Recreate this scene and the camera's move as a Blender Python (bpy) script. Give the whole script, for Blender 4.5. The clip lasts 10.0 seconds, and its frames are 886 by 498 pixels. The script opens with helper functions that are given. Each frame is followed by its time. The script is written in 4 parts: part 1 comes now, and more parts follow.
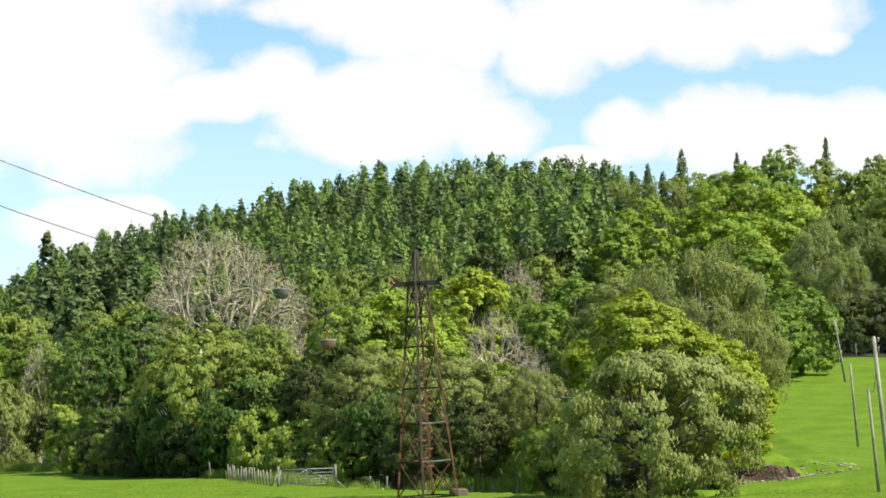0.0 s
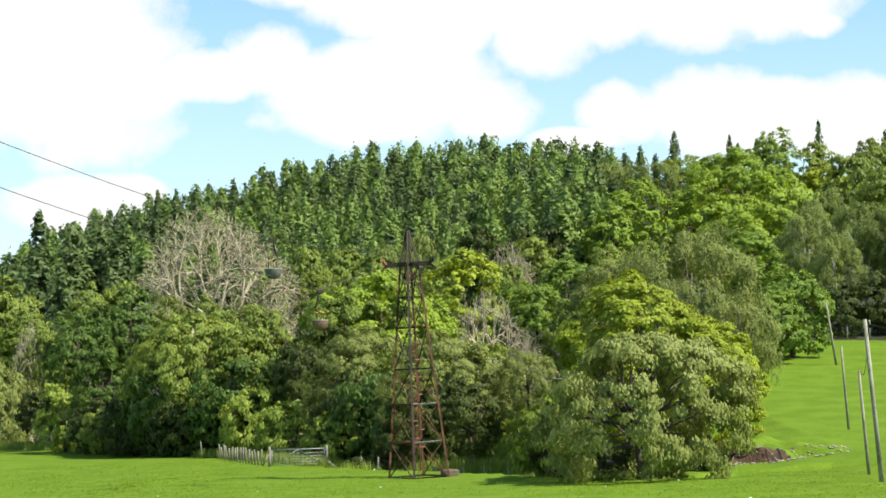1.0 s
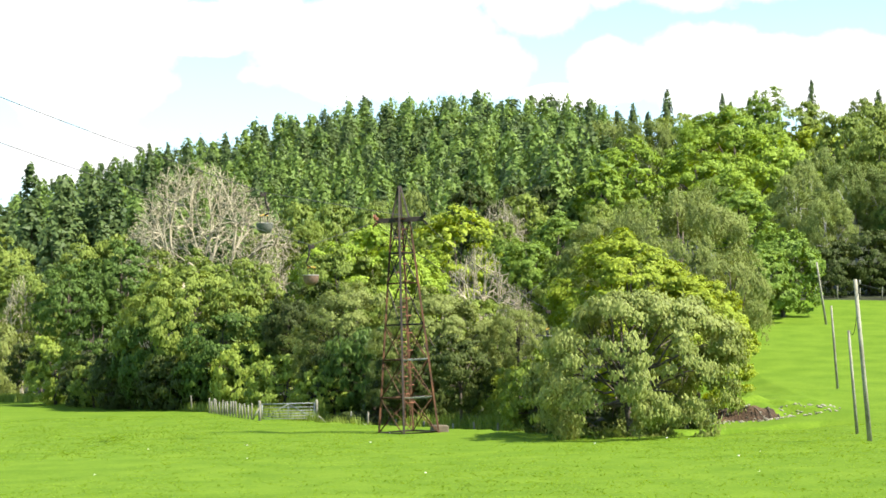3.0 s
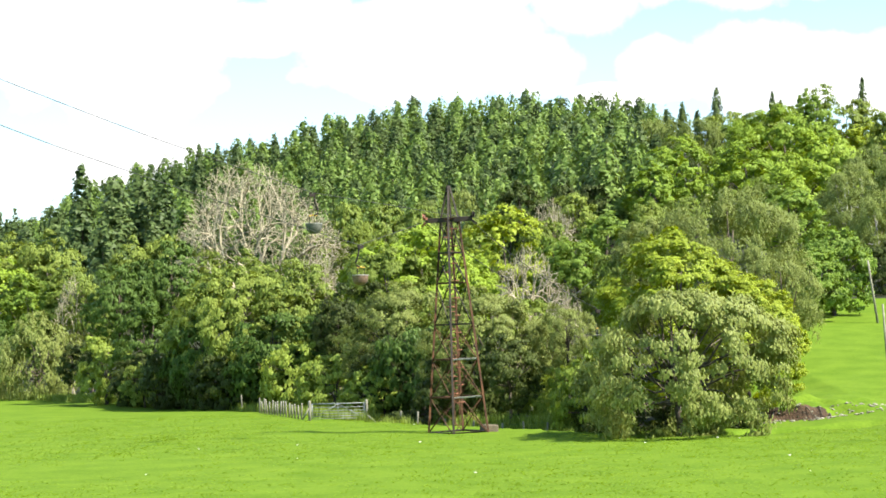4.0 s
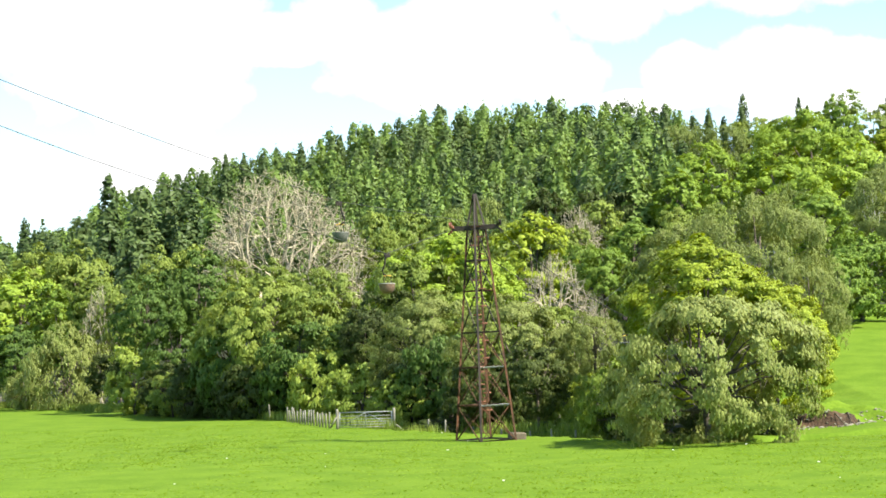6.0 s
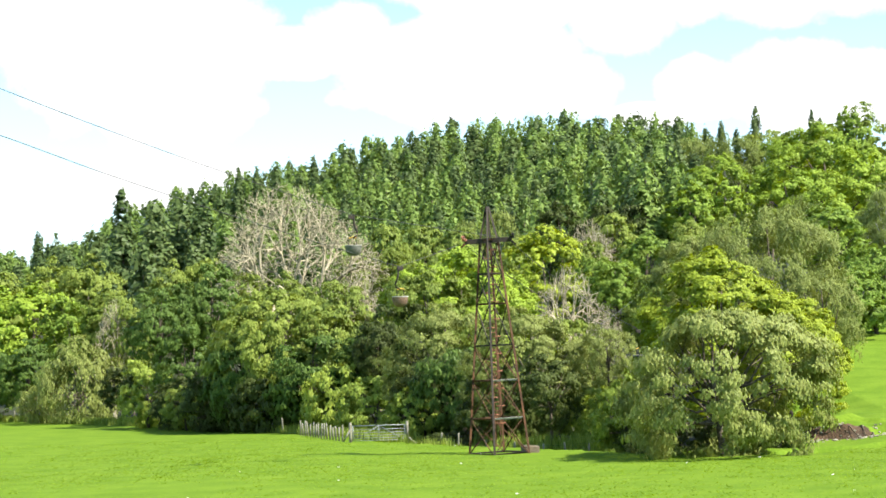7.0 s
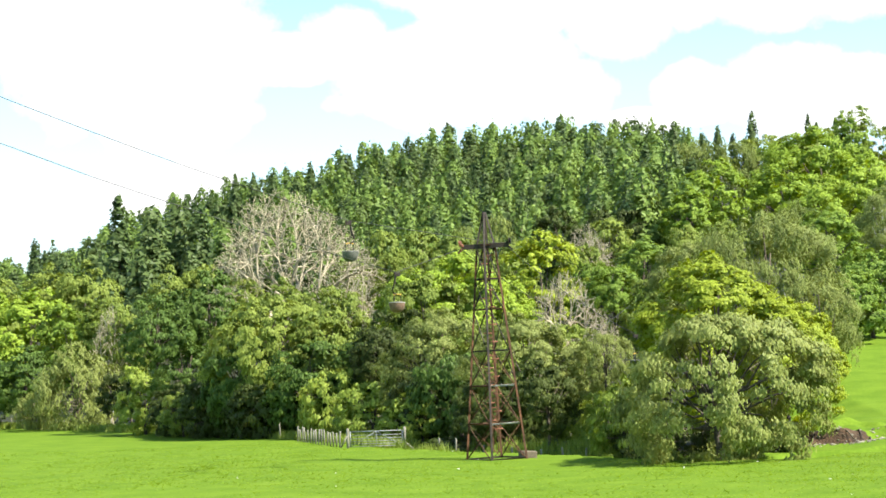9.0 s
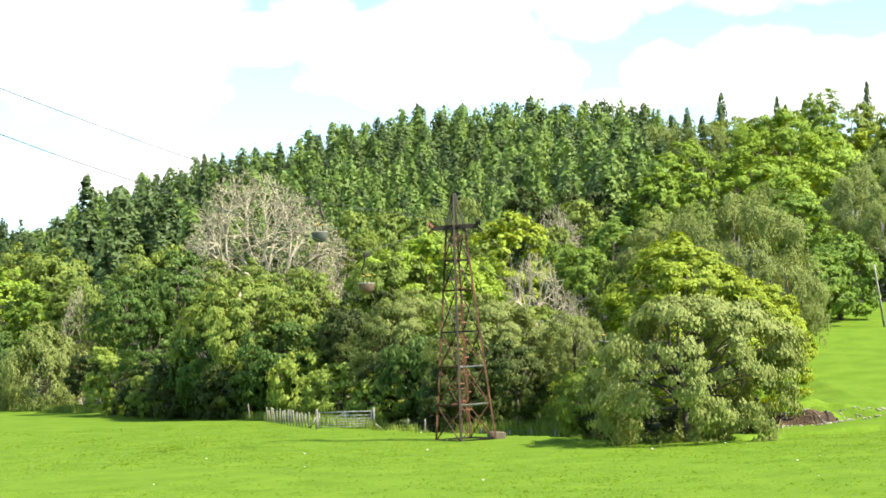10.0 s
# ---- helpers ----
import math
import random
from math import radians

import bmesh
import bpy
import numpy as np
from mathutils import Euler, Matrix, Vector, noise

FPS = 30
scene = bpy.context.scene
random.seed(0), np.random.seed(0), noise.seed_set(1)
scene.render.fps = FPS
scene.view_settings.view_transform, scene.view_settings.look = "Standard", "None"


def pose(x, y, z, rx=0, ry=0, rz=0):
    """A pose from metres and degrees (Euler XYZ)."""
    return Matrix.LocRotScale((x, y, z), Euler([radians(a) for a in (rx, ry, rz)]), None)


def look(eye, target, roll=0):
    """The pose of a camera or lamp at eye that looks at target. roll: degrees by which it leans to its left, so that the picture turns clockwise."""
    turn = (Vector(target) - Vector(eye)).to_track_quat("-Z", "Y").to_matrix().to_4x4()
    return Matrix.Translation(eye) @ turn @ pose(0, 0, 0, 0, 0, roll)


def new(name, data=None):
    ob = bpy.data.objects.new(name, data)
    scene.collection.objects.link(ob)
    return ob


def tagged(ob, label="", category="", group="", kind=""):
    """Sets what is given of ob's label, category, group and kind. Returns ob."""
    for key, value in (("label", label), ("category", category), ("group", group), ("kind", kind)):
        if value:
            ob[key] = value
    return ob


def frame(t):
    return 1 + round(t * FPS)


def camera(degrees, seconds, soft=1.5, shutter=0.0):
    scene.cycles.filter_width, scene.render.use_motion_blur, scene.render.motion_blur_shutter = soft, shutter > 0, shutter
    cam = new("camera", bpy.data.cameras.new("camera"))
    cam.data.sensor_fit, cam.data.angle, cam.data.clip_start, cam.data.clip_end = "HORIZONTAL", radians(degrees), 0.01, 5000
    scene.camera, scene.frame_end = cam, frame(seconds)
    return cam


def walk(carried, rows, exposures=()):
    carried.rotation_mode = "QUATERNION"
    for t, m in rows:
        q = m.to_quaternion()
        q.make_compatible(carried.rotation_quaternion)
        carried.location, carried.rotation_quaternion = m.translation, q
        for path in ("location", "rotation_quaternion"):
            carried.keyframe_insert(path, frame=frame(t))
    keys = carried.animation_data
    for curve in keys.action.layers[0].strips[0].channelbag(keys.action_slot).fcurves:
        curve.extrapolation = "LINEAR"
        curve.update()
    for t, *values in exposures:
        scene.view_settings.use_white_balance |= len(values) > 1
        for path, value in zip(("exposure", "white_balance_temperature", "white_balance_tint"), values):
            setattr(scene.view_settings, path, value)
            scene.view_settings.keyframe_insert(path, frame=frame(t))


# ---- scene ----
cam = camera(26.0, 10.0, soft=1.65)
EYE = 5.0
ROWS = [
    (0.0, 94.5531, 2.0364, -1.7122),
    (0.5, 94.2683, 1.9228, -1.8545),
    (1.0, 93.9754, 1.7769, -1.9651),
    (1.5, 93.6995, 1.6685, -2.0921),
    (2.0, 93.3292, 1.5242, -2.2562),
    (2.5, 92.9467, 1.2975, -2.3253),
    (3.8, 92.4737, 1.4509, -1.517),
    (4.0, 92.6807, 1.402, -0.7763),
    (4.5, 92.7818, 1.3981, -0.046),
    (5.0, 92.75, 1.5, -0.0),
    (6.5, 93.1112, 1.8239, 0.1317),
    (7.0, 93.3461, 1.7917, 0.4228),
    (7.5, 93.6687, 1.9171, 0.4146),
    (8.0, 93.6376, 2.0206, 0.565),
    (8.5, 93.5266, 2.007, 0.3787),
    (9.0, 93.5077, 1.9653, 0.3412),
    (9.5, 93.1577, 1.8993, -0.1681),
    (10.0, 92.9104, 1.8553, -0.5781),
]
STOPS = [(0.0, 0.5), (0.8, 0.53), (1.6, 0.76), (2.5, 1.02), (4.0, 1.08), (10.0, 1.09)]
walk(cam, [(t, pose(0, 0, EYE, rx, ry, rz)) for t, rx, ry, rz in ROWS], STOPS)

# ---- world, sun ----
SUN_TO = Vector((0.68, -0.32, 0.85)).normalized()
sun_data = bpy.data.lights.new("sun", "SUN")
sun_data.energy, sun_data.angle, sun_data.color = 6.5, radians(0.6), (1.0, 0.95, 0.86)
sun = new("sun", sun_data)
sun.matrix_world = look((60, -40, 90), Vector((60, -40, 90)) - SUN_TO)

world = bpy.data.worlds.new("sky")
scene.world = world
world.use_nodes = True
wt = world.node_tree
wt.nodes.clear()


def wn(kind, **values):
    n = wt.nodes.new(kind)
    for key, value in values.items():
        if key.startswith("i"):
            n.inputs[int(key[1:])].default_value = value
    return n


def wmath(op, a, b=None):
    n = wt.nodes.new("ShaderNodeMath")
    n.operation = op
    for i, v in enumerate((a, b)):
        if v is None:
            continue
        if isinstance(v, (int, float)):
            n.inputs[i].default_value = v
        else:
            wt.links.new(v, n.inputs[i])
    return n.outputs[0]


sky = wt.nodes.new("ShaderNodeTexSky")
sky.sky_type = "NISHITA"
sky.sun_disc = False
sky.sun_elevation, sky.sun_rotation = math.asin(SUN_TO.z), math.atan2(SUN_TO.x, SUN_TO.y)
sky.ozone_density, sky.dust_density, sky.air_density = 2.0, 0.6, 1.0
coord = wt.nodes.new("ShaderNodeTexCoord")
split = wt.nodes.new("ShaderNodeSeparateXYZ")
wt.links.new(coord.outputs["Generated"], split.inputs[0])
ahead = wmath("MAXIMUM", split.outputs[1], 0.05)
az, el = wmath("DIVIDE", split.outputs[0], ahead), wmath("DIVIDE", split.outputs[2], ahead)
# cumulus banks over the hill: (azimuth, elevation, half width, half height), all as slopes
CUMULUS = (
    (-0.1635, 0.1785, 0.0668, 0.0668),
    (-0.1777, 0.2059, 0.0827, 0.0445),
    (-0.1271, 0.1565, 0.0286, 0.0191),
    (-0.0842, 0.1641, 0.0350, 0.0134),
    (-0.0514, 0.1721, 0.0223, 0.0197),
    (-0.0134, 0.1515, 0.0413, 0.0270),
    (0.0282, 0.1532, 0.0477, 0.0302),
    (0.0576, 0.1433, 0.0302, 0.0197),
    (-0.0080, 0.1378, 0.0509, 0.0127),
    (-0.0295, 0.2091, 0.0445, 0.0121),
    (0.0120, 0.2034, 0.0541, 0.0197),
    (0.0505, 0.1932, 0.0286, 0.0223),
    (0.0891, 0.1844, 0.0293, 0.0261),
    (0.1317, 0.1998, 0.0636, 0.0229),
    (0.1733, 0.1895, 0.0413, 0.0197),
    (0.2190, 0.1973, 0.0382, 0.0223),
    (0.2394, 0.1839, 0.0143, 0.0083),
    (0.1380, 0.1377, 0.0286, 0.0159),
    (0.1770, 0.1380, 0.0382, 0.0239),
    (0.2189, 0.1352, 0.0541, 0.0191),
    (0.2579, 0.1325, 0.0413, 0.0223),
    (0.1106, 0.1251, 0.0286, 0.0070),
    (-0.1504, 0.0993, 0.0445, 0.0165),
    (-0.1239, 0.1029, 0.0191, 0.0095),
    (0.0281, 0.2362, 0.1336, 0.0191),
    (-0.1353, 0.2530, 0.1272, 0.0509),
)
wob = wt.nodes.new("ShaderNodeTexNoise")
wob.inputs["Scale"].default_value, wob.inputs["Detail"].default_value, wob.inputs["Roughness"].default_value = 26.0, 6.0, 0.58
wt.links.new(coord.outputs["Generated"], wob.inputs["Vector"])
wob2 = wt.nodes.new("ShaderNodeTexNoise")
wob2.inputs["Scale"].default_value, wob2.inputs["Detail"].default_value = 9.0, 5.0
wt.links.new(coord.outputs["Generated"], wob2.inputs["Vector"])
bank = 0.0
for cu, cv, ru, rv in CUMULUS:
    du, dv = wmath("MULTIPLY", wmath("SUBTRACT", az, cu), 1 / ru), wmath("MULTIPLY", wmath("SUBTRACT", el, cv), 1 / rv)
    q = wmath("SUBTRACT", 1.0, wmath("ADD", wmath("MULTIPLY", du, du), wmath("MULTIPLY", dv, dv)))
    bank = q if isinstance(bank, float) else wmath("MAXIMUM", bank, q)
bank = wmath("MAXIMUM", bank, -1.2)
# elsewhere, unseen, the broken cloud is made sparser to lower the fill light
wide = wmath("GREATER_THAN", wmath("ADD", wmath("ABSOLUTE", az), wmath("MULTIPLY", wmath("ABSOLUTE", el), 0.9)), 0.62)
field_cloud = wmath("MULTIPLY", wmath("SUBTRACT", wob2.outputs[0], 0.68), 6.0)
mixed = wmath("ADD", wmath("MULTIPLY", bank, wmath("SUBTRACT", 1.0, wide)), wmath("MULTIPLY", field_cloud, wide))
dens = wmath("ADD", mixed, wmath("MULTIPLY", wmath("SUBTRACT", wob.outputs[0], 0.5), 2.6))
ramp = wt.nodes.new("ShaderNodeMapRange")
ramp.interpolation_type = "SMOOTHSTEP"
ramp.inputs["From Min"].default_value, ramp.inputs["From Max"].default_value = -0.65, 0.6
wt.links.new(dens, ramp.inputs["Value"])
veil = wmath("MINIMUM", wmath("MAXIMUM", wmath("SUBTRACT", 0.6, wmath("MULTIPLY", el, 2.4)), 0.1), 0.5)
haze = wmath("MAXIMUM", veil, ramp.outputs[0])
b_sky, b_cloud = wn("ShaderNodeBackground", i1=0.125), wn("ShaderNodeBackground", i1=0.72)
b_cloud.inputs[0].default_value = (1.0, 1.0, 1.0, 1)
tint = wt.nodes.new("ShaderNodeMix")
tint.data_type, tint.blend_type = "RGBA", "MULTIPLY"
tint.inputs["Factor"].default_value = 1.0
tint.inputs["B"].default_value = (0.8, 1.08, 1.12, 1)
wt.links.new(sky.outputs[0], tint.inputs["A"])
wt.links.new(tint.outputs["Result"], b_sky.inputs[0])
mix = wt.nodes.new("ShaderNodeMixShader")
wout = wt.nodes.new("ShaderNodeOutputWorld")
wt.links.new(haze, mix.inputs[0])
wt.links.new(b_sky.outputs[0], mix.inputs[1])
wt.links.new(b_cloud.outputs[0], mix.inputs[2])
wt.links.new(mix.outputs[0], wout.inputs[0])


# ---- materials ----
def material(name, low, high, scale=4.0, fine=40.0, rough=0.8, metal=0.0, bump=0.3, dist=0.02, sheen=0.25):
    """A surface between two colours, varied at a coarse and a fine scale, with relief."""
    m = bpy.data.materials.new(name)
    m.use_nodes = True
    nt = m.node_tree
    b = nt.nodes["Principled BSDF"]
    geo = nt.nodes.new("ShaderNodeNewGeometry")
    src = geo.outputs["Position"]
    big, small = nt.nodes.new("ShaderNodeTexNoise"), nt.nodes.new("ShaderNodeTexNoise")
    big.inputs["Scale"].default_value, big.inputs["Detail"].default_value = scale, 5.0
    small.inputs["Scale"].default_value, small.inputs["Detail"].default_value = fine, 6.0
    for n in (big, small):
        nt.links.new(src, n.inputs["Vector"])
    add = nt.nodes.new("ShaderNodeMath")
    add.operation = "ADD"
    nt.links.new(big.outputs[0], add.inputs[0])
    nt.links.new(small.outputs[0], add.inputs[1])
    r = nt.nodes.new("ShaderNodeMapRange")
    r.inputs["From Min"].default_value, r.inputs["From Max"].default_value = 0.75, 1.25
    nt.links.new(add.outputs[0], r.inputs[0])
    mx = nt.nodes.new("ShaderNodeMix")
    mx.data_type = "RGBA"
    mx.inputs["A"].default_value, mx.inputs["B"].default_value = (*low, 1), (*high, 1)
    nt.links.new(r.outputs[0], mx.inputs["Factor"])
    nt.links.new(mx.outputs["Result"], b.inputs["Base Color"])
    b.inputs["Roughness"].default_value, b.inputs["Metallic"].default_value = rough, metal
    b.inputs["Specular IOR Level"].default_value = sheen
    bp = nt.nodes.new("ShaderNodeBump")
    bp.inputs["Strength"].default_value, bp.inputs["Distance"].default_value = bump, dist
    nt.links.new(small.outputs[0], bp.inputs["Height"])
    nt.links.new(bp.outputs[0], b.inputs["Normal"])
    return m


def foliage(name, low, high, through_light=0.35, gloss=0.3):
    """Leaves: each leaf spray and each tree takes its own shade between two greens; light passes through."""
    m = bpy.data.materials.new(name)
    m.use_nodes = True
    nt = m.node_tree
    b = nt.nodes["Principled BSDF"]
    geo, info = nt.nodes.new("ShaderNodeNewGeometry"), nt.nodes.new("ShaderNodeObjectInfo")
    ns = nt.nodes.new("ShaderNodeTexNoise")
    ns.inputs["Scale"].default_value, ns.inputs["Detail"].default_value = 0.7, 3.0
    nt.links.new(geo.outputs["Position"], ns.inputs["Vector"])

    def m2(op, a, c):
        n = nt.nodes.new("ShaderNodeMath")
        n.operation = op
        for i, v in enumerate((a, c)):
            if isinstance(v, (int, float)):
                n.inputs[i].default_value = v
            else:
                nt.links.new(v, n.inputs[i])
        return n.outputs[0]

    shade = m2("ADD", m2("MULTIPLY", geo.outputs["Random Per Island"], 0.5), m2("MULTIPLY", ns.outputs[0], 0.6))
    shade = m2("ADD", shade, m2("MULTIPLY", m2("SUBTRACT", info.outputs["Random"], 0.6), 0.45))
    mx = nt.nodes.new("ShaderNodeMix")
    mx.data_type = "RGBA"
    mx.inputs["A"].default_value, mx.inputs["B"].default_value = (*low, 1), (*high, 1)
    nt.links.new(shade, mx.inputs["Factor"])
    nt.links.new(mx.outputs["Result"], b.inputs["Base Color"])
    b.inputs["Roughness"].default_value, b.inputs["Specular IOR Level"].default_value = 0.5, gloss
    tr = nt.nodes.new("ShaderNodeBsdfTranslucent")
    hs = nt.nodes.new("ShaderNodeHueSaturation")
    hs.inputs["Hue"].default_value, hs.inputs["Saturation"].default_value, hs.inputs["Value"].default_value = 0.485, 1.1, 1.25
    nt.links.new(mx.outputs["Result"], hs.inputs["Color"])
    nt.links.new(hs.outputs[0], tr.inputs[0])
    ms = nt.nodes.new("ShaderNodeMixShader")
    ms.inputs[0].default_value = through_light
    nt.links.new(b.outputs[0], ms.inputs[1])
    nt.links.new(tr.outputs[0], ms.inputs[2])
    nt.links.new(ms.outputs[0], nt.nodes["Material Output"].inputs[0])
    return m


GRASS = material("pasture_grass", (0.07, 0.126, 0.01), (0.118, 0.182, 0.017), 0.4, 7.0, 0.95, 0, 0.35, 0.08, 0.03)
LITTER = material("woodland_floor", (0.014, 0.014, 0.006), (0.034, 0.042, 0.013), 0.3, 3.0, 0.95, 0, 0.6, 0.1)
SOIL = material("bare_earth", (0.02, 0.013, 0.007), (0.085, 0.05, 0.026), 1.4, 7.0, 0.95, 0, 0.9, 0.12)
STONE = material("pale_stone", (0.13, 0.12, 0.085), (0.34, 0.31, 0.24), 2.0, 14.0, 0.9, 0, 0.6, 0.03)
BARK = material("bark", (0.045, 0.035, 0.025), (0.13, 0.105, 0.075), 1.0, 9.0, 0.95, 0, 0.8, 0.05)
PALE_BARK = material("dead_branch_bark", (0.26, 0.22, 0.135), (0.44, 0.385, 0.26), 0.6, 7.0, 0.95, 0, 0.6, 0.03)
BIRCH_BARK = material("birch_bark", (0.12, 0.11, 0.09), (0.42, 0.4, 0.36), 1.2, 6.0, 0.85, 0, 0.4, 0.02)
POLE_WOOD = material("weathered_pole_wood", (0.14, 0.125, 0.085), (0.33, 0.31, 0.23), 1.5, 18.0, 0.9, 0, 0.5, 0.01)
POST_WOOD = material("grey_post_wood", (0.14, 0.13, 0.095), (0.32, 0.295, 0.23), 2.5, 20.0, 0.9, 0, 0.5, 0.01)
RUST = material("rusted_steel", (0.024, 0.013, 0.008), (0.125, 0.056, 0.024), 1.4, 14.0, 0.85, 0.0, 0.5, 0.01)
RED_RUST = material("red_oxide_steel", (0.16, 0.06, 0.035), (0.34, 0.14, 0.085), 2.0, 16.0, 0.75, 0.1, 0.4, 0.01)
DARK_STEEL = material("dark_weathered_steel", (0.018, 0.016, 0.014), (0.06, 0.045, 0.035), 2.0, 16.0, 0.65, 0.4, 0.4, 0.01)
PALE_STEEL = material("faded_and_sunlit_steel", (0.25, 0.23, 0.2), (0.5, 0.48, 0.44), 2.0, 16.0, 0.6, 0.2, 0.3, 0.01)
GALV = material("galvanised_gate_steel", (0.17, 0.18, 0.17), (0.34, 0.35, 0.33), 3.0, 24.0, 0.6, 0.3, 0.2, 0.005)
CONCRETE = material("weathered_concrete", (0.08, 0.064, 0.04), (0.16, 0.132, 0.088), 1.6, 12.0, 0.9, 0, 0.6, 0.02)
YELLOW = material("yellow_paint", (0.4, 0.24, 0.03), (0.6, 0.38, 0.05), 3.0, 20.0, 0.6, 0, 0.2, 0.005)
TUB_PAINT = material("faded_grey_green_tub_paint", (0.06, 0.062, 0.052), (0.16, 0.155, 0.13), 2.2, 14.0, 0.65, 0.1, 0.3, 0.01)
TUB_RUST = material("rust_stained_tub_paint", (0.1, 0.06, 0.04), (0.22, 0.14, 0.09), 2.2, 14.0, 0.75, 0.1, 0.3, 0.01)
CABLE = material("steel_rope", (0.025, 0.025, 0.025), (0.06, 0.06, 0.055), 2.0, 30.0, 0.8, 0.0, 0.2, 0.005)
WHITE = material("white_petals", (0.7, 0.7, 0.66), (0.85, 0.85, 0.8), 3.0, 20.0, 0.8)

LEAF = {
    "alder": foliage("alder_leaves", (0.125, 0.152, 0.033), (0.267, 0.298, 0.077), 0.27, 0.15),
    "lime": foliage("lime_green_leaves", (0.173, 0.224, 0.018), (0.357, 0.416, 0.040), 0.27, 0.14),
    "willow": foliage("willow_leaves", (0.133, 0.166, 0.037), (0.260, 0.289, 0.074), 0.27, 0.14),
    "oak": foliage("oak_leaves", (0.088, 0.149, 0.020), (0.226, 0.314, 0.044), 0.27, 0.14),
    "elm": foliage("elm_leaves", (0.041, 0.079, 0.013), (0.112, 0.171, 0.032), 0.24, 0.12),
    "ash": foliage("ash_leaves", (0.099, 0.145, 0.022), (0.242, 0.290, 0.051), 0.27, 0.14),
    "sycamore": foliage("sycamore_leaves", (0.131, 0.205, 0.021), (0.296, 0.389, 0.043), 0.27, 0.14),
    "hazel": foliage("hazel_leaves", (0.132, 0.190, 0.026), (0.319, 0.380, 0.060), 0.27, 0.14),
    # dark thicket green, also used for yews that stand in for shade
    "yew": foliage("thicket_and_shade_leaves", (0.029, 0.041, 0.010), (0.079, 0.102, 0.021), 0.22, 0.12),
    "birch": foliage("birch_leaves", (0.108, 0.147, 0.031), (0.240, 0.277, 0.066), 0.27, 0.14),
    "larch": foliage("larch_needles", (0.077, 0.127, 0.027), (0.189, 0.264, 0.054), 0.22, 0.12),
    "spruce": foliage("spruce_needles", (0.042, 0.072, 0.023), (0.106, 0.146, 0.043), 0.22, 0.12),
    "pine": foliage("pine_needles", (0.047, 0.079, 0.023), (0.119, 0.161, 0.047), 0.22, 0.12),
    "ivy": foliage("ivy_leaves", (0.055, 0.090, 0.017), (0.154, 0.220, 0.032), 0.22, 0.12),
}


# ---- building helpers ----
def mesh_of(name, verts, faces, mat, smooth=False):
    me = bpy.data.meshes.new(name)
    me.from_pydata([tuple(v) for v in verts], [], [tuple(f) for f in faces])
    me.materials.append(mat)
    if smooth:
        me.polygons.foreach_set("use_smooth", [True] * len(me.polygons))
    me.update()
    return me


def part(name, data, parent=None, label="", matrix=None):
    """One mesh object, under a thing or a part."""
    ob = new(name, data)
    if parent is not None:
        ob.parent = parent
    if matrix is not None:
        ob.matrix_basis = matrix
    return tagged(ob, label)


